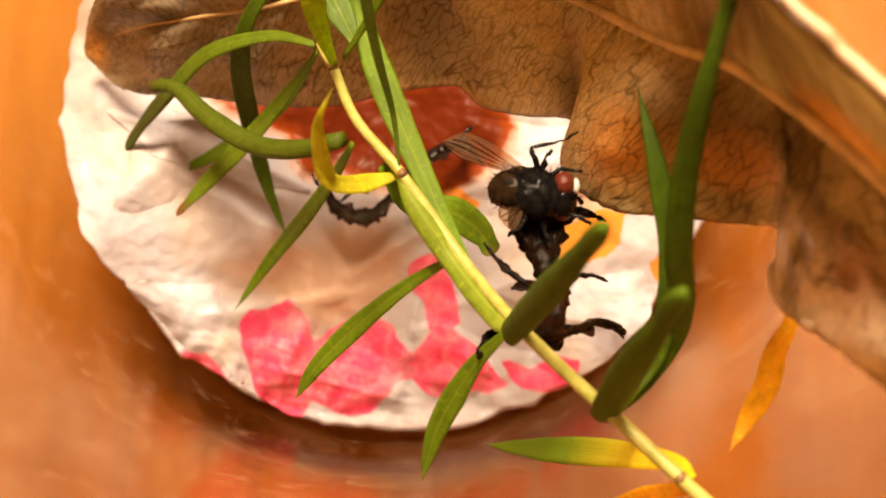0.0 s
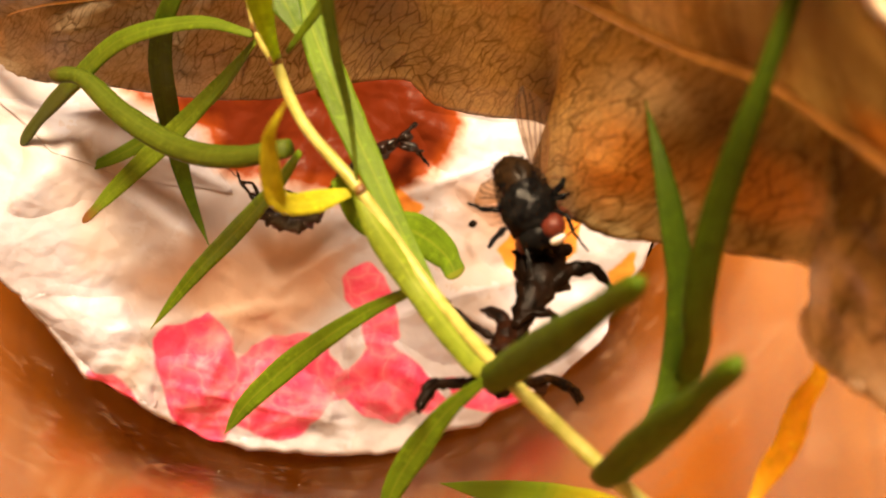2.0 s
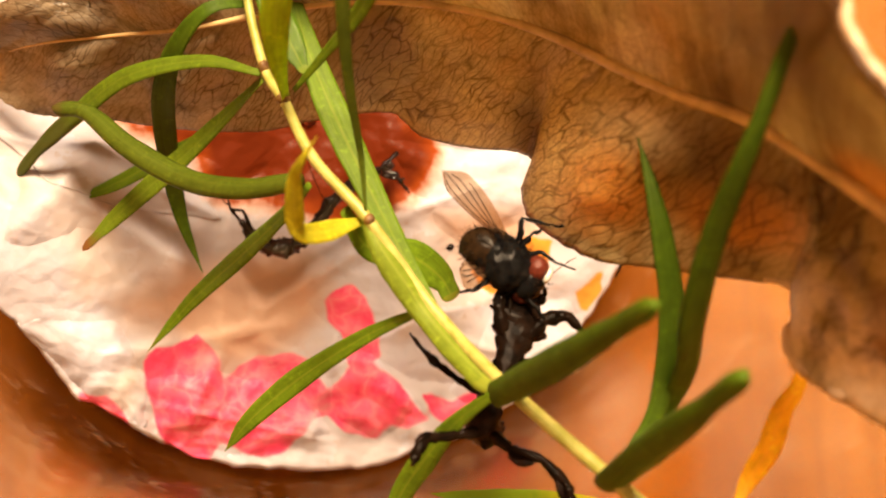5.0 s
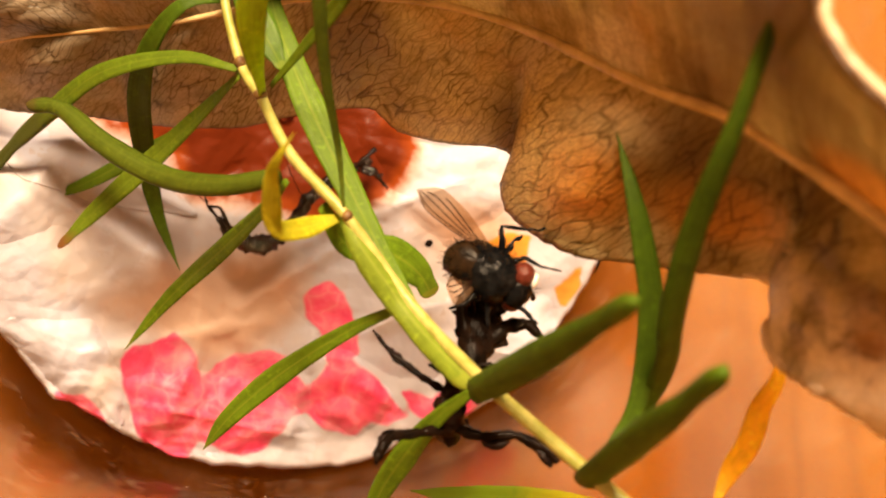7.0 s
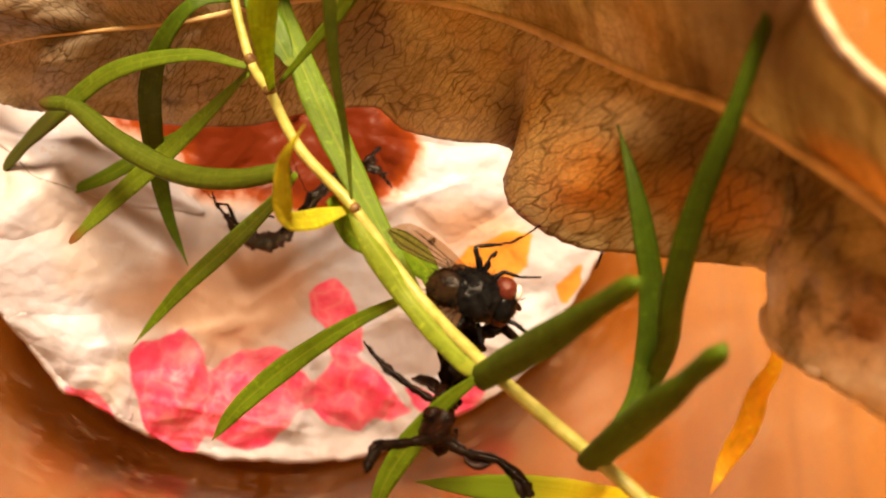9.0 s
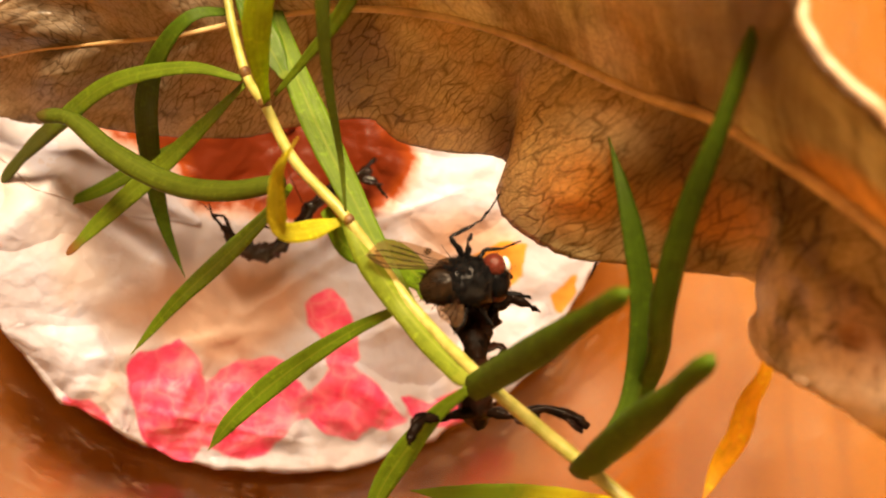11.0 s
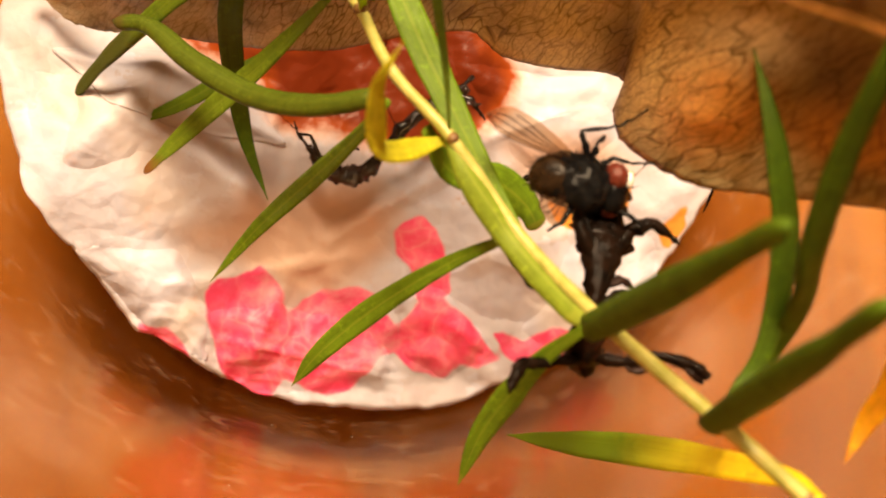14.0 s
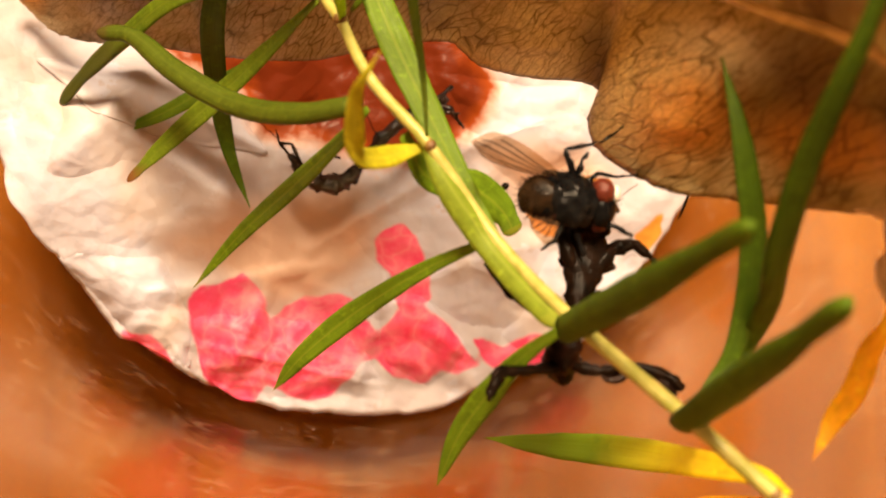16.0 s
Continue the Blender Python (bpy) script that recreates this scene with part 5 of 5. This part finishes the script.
            tube(bm, line, [0.035 * MM] * 10, 4)
        part("vein", bm, DARKBROWN, wing)
    legs = [
        [(0.2, 1.2, 0.2), (-0.45, 2.7, 0.6), (1.6, 3.2, 0.7), (2.6, 4.0, 0.5), (3.4, 4.7, 0.3)],
        [(0.7, 1.0, 0.2), (1.5, 1.5, 0.3), (2.4, 1.35, 0.4), (3.7, 1.5, 0.4)],
        [(0.3, 1.2, 0.4), (0.5, 2.1, 0.6), (0.9, 2.6, 0.5)],
        [(1.6, -1.2, 0.0), (2.6, -1.5, 0.2), (3.4, -1.9, 0.1)],
        [(-0.6, -1.5, 0.1), (-1.0, -2.4, 0.2), (-1.7, -2.8, 0.1)],
        [(0.4, -1.6, -0.4), (0.6, -2.3, -0.5), (0.9, -2.9, -0.6)],
    ]
    for k, pts in enumerate(legs):
        limb("leg", pts, [0.28, 0.2, 0.13, 0.08, 0.05][: len(pts)], FLYBLACK, th, 0, 70 + k)
    return th


# ---- small bits ----
def build_speck(name, at, r, material, label, category, seed):
    bm = bmesh.new()
    ball(bm, (0, 0, 0), (r * MM, r * 0.8 * MM, r * 0.6 * MM), seg=10, rings=7, rough=0.7, seed=seed)
    ob = new(name, finish(bm, name, material))
    ob.location = Vector(at) * MM
    return tagged(ob, label, category)


fly = build_fly()
mantis, mantis_thorax, mantis_leg = build_mantis()
build_resting_mantis()
build_speck("dropping", (10.3, 32.7, 15.8), 0.34, BLACK, "small black insect dropping on the tissue", "dropping", 5)

bm = bmesh.new()
tube(bm, mm([(0.25, 0.9, 0.7), (0.1, 0.3, 0.2), (-0.1, -0.4, -0.2), (-0.25, -0.8, -0.5)]), [0.08 * MM, 0.13 * MM, 0.1 * MM, 0.05 * MM], 6)
frag = new("leg_fragment", finish(bm, "leg_fragment", BLACK))
frag.location = Vector((22.7, 30.5, 20.7)) * MM
tagged(frag, "thin black insect leg stuck to the cup wall", "fragment")

rng = random.Random(4)
bm = bmesh.new()
for _ in range(46):
    a = rng.uniform(math.pi * 1.02, math.pi * 1.98)
    z = rng.uniform(4, 30)
    r = wall_radius(z) - 0.05
    ball(bm, Vector((CX + r * math.cos(a), CY + r * math.sin(a), z)) * MM, (rng.uniform(0.02, 0.05) * MM,) * 3, seg=5, rings=4)
dust = new("dust", finish(bm, "dust", DUST))
tagged(dust, "pale dust specks on the cup wall", "dust", kind="stuff")

# seconds, place in mm, turn in degrees
FLY_ROWS = [
    (0, 9.39, 27.13, 41.50, 0),
    (0.5, 8.40, 26.70, 41.50, -12),
    (1, 9.71, 28.13, 41.50, -50),
    (1.5, 10.43, 27.82, 41.50, -55),
    (2, 10.23, 27.46, 41.50, -60),
    (2.5, 10.37, 27.82, 41.50, -55),
    (3, 11.34, 27.26, 41.50, -55),
    (3.5, 9.72, 25.96, 41.50, -45),
    (4, 8.18, 25.75, 41.50, -12),
    (6.5, 11.11, 25.42, 41.50, -55),
    (7, 9.58, 24.83, 41.50, -20),
    (7.5, 8.36, 23.07, 41.50, -10),
    (8, 10.14, 23.06, 41.50, 0),
    (8.5, 8.33, 22.87, 41.50, -10),
    (11, 8.29, 24.47, 41.50, 15),
    (11.5, 8.10, 24.84, 41.50, -10),
    (12, 8.45, 26.03, 41.50, 0),
    (12.5, 8.04, 25.97, 41.50, -3),
    (13, 8.27, 26.68, 41.50, -28),
    (13.5, 8.28, 26.11, 41.50, -15),
    (14, 8.30, 25.91, 41.50, -5),
    (14.5, 8.75, 25.68, 41.50, -5),
    (15, 8.52, 26.24, 41.50, -20),
    (15.5, 9.33, 24.95, 41.50, 4),
    (16, 9.04, 25.31, 41.50, 0),
]

# seconds, place in mm, heading of the thorax in degrees, its reach in mm
MANTIS_ROWS = [
    (0, 10.61, 19.05, 41.00, 97.1, 6.53),
    (0.5, 10.00, 19.20, 41.00, 93.4, 5.09),
    (1, 11.03, 19.38, 41.00, 94.1, 6.75),
    (1.5, 9.77, 18.25, 41.00, 80.4, 6.96),
    (2, 8.91, 18.68, 41.00, 66.8, 6.86),
    (2.5, 7.80, 18.57, 41.00, 62.4, 7.43),
    (3, 8.79, 18.31, 41.00, 61.7, 6.75),
    (3.5, 6.29, 18.04, 41.00, 54.9, 6.03),
    (4, 7.33, 17.38, 41.00, 74.9, 7.33),
    (6.5, 8.27, 16.36, 41.00, 61.8, 8.21),
    (7, 7.18, 16.55, 41.00, 67.9, 6.18),
    (7.5, 7.48, 16.12, 41.00, 73.7, 4.89),
    (8, 8.95, 15.70, 41.00, 78.5, 5.2),
    (8.5, 5.92, 15.01, 41.00, 73.3, 6.02),
    (11, 8.97, 17.30, 41.00, 87.5, 5.28),
    (11.5, 8.58, 17.28, 41.00, 84.4, 5.53),
    (12, 9.04, 17.23, 41.00, 84.4, 6.25),
    (12.5, 8.88, 17.24, 41.00, 89.7, 6.69),
    (13, 8.75, 17.08, 41.00, 82, 7.73),
    (13.5, 8.70, 16.90, 41.00, 84, 7.98),
    (14, 8.66, 17.10, 41.00, 80.2, 7.2),
    (14.5, 8.25, 16.80, 41.00, 77, 7.02),
    (15, 8.18, 16.66, 41.00, 78.2, 7.4),
    (15.5, 9.77, 16.59, 41.00, 80.3, 6.72),
    (16, 8.80, 16.76, 41.00, 75.6, 6.83),
]


# seconds, swing of the hind leg and its dip in degrees
LEG_ROWS = [(0, 30, 62), (1, 15, 58), (2, 12, 58), (3, 8, 48), (3.5, -50, 10), (4, -46, 5), (6.5, -2, 0), (7, -4, 0), (7.5, 0, 0), (8, -8, 0), (8.5, -22, 0), (11, 6, 10), (12.5, 8, 5), (14, 6, 5), (16, 4, 5)]


def motions():
    walk(fly, [(t, pose(x * MM, y * MM, z * MM, 0, 0, a)) for t, x, y, z, a in FLY_ROWS])
    walk(mantis, [(t, pose(x * MM, y * MM, z * MM)) for t, x, y, z, a, d in MANTIS_ROWS])
    walk(mantis_thorax, [(t, pose(0, 0, 0, 0, math.degrees(math.acos(min(d, 7.2) / 7.4)) * 0.6, a)) for t, x, y, z, a, d in MANTIS_ROWS])
    walk(mantis_leg, [(t, pose(0, 0, 0, 0, dip, a)) for t, a, dip in LEG_ROWS])


motions()
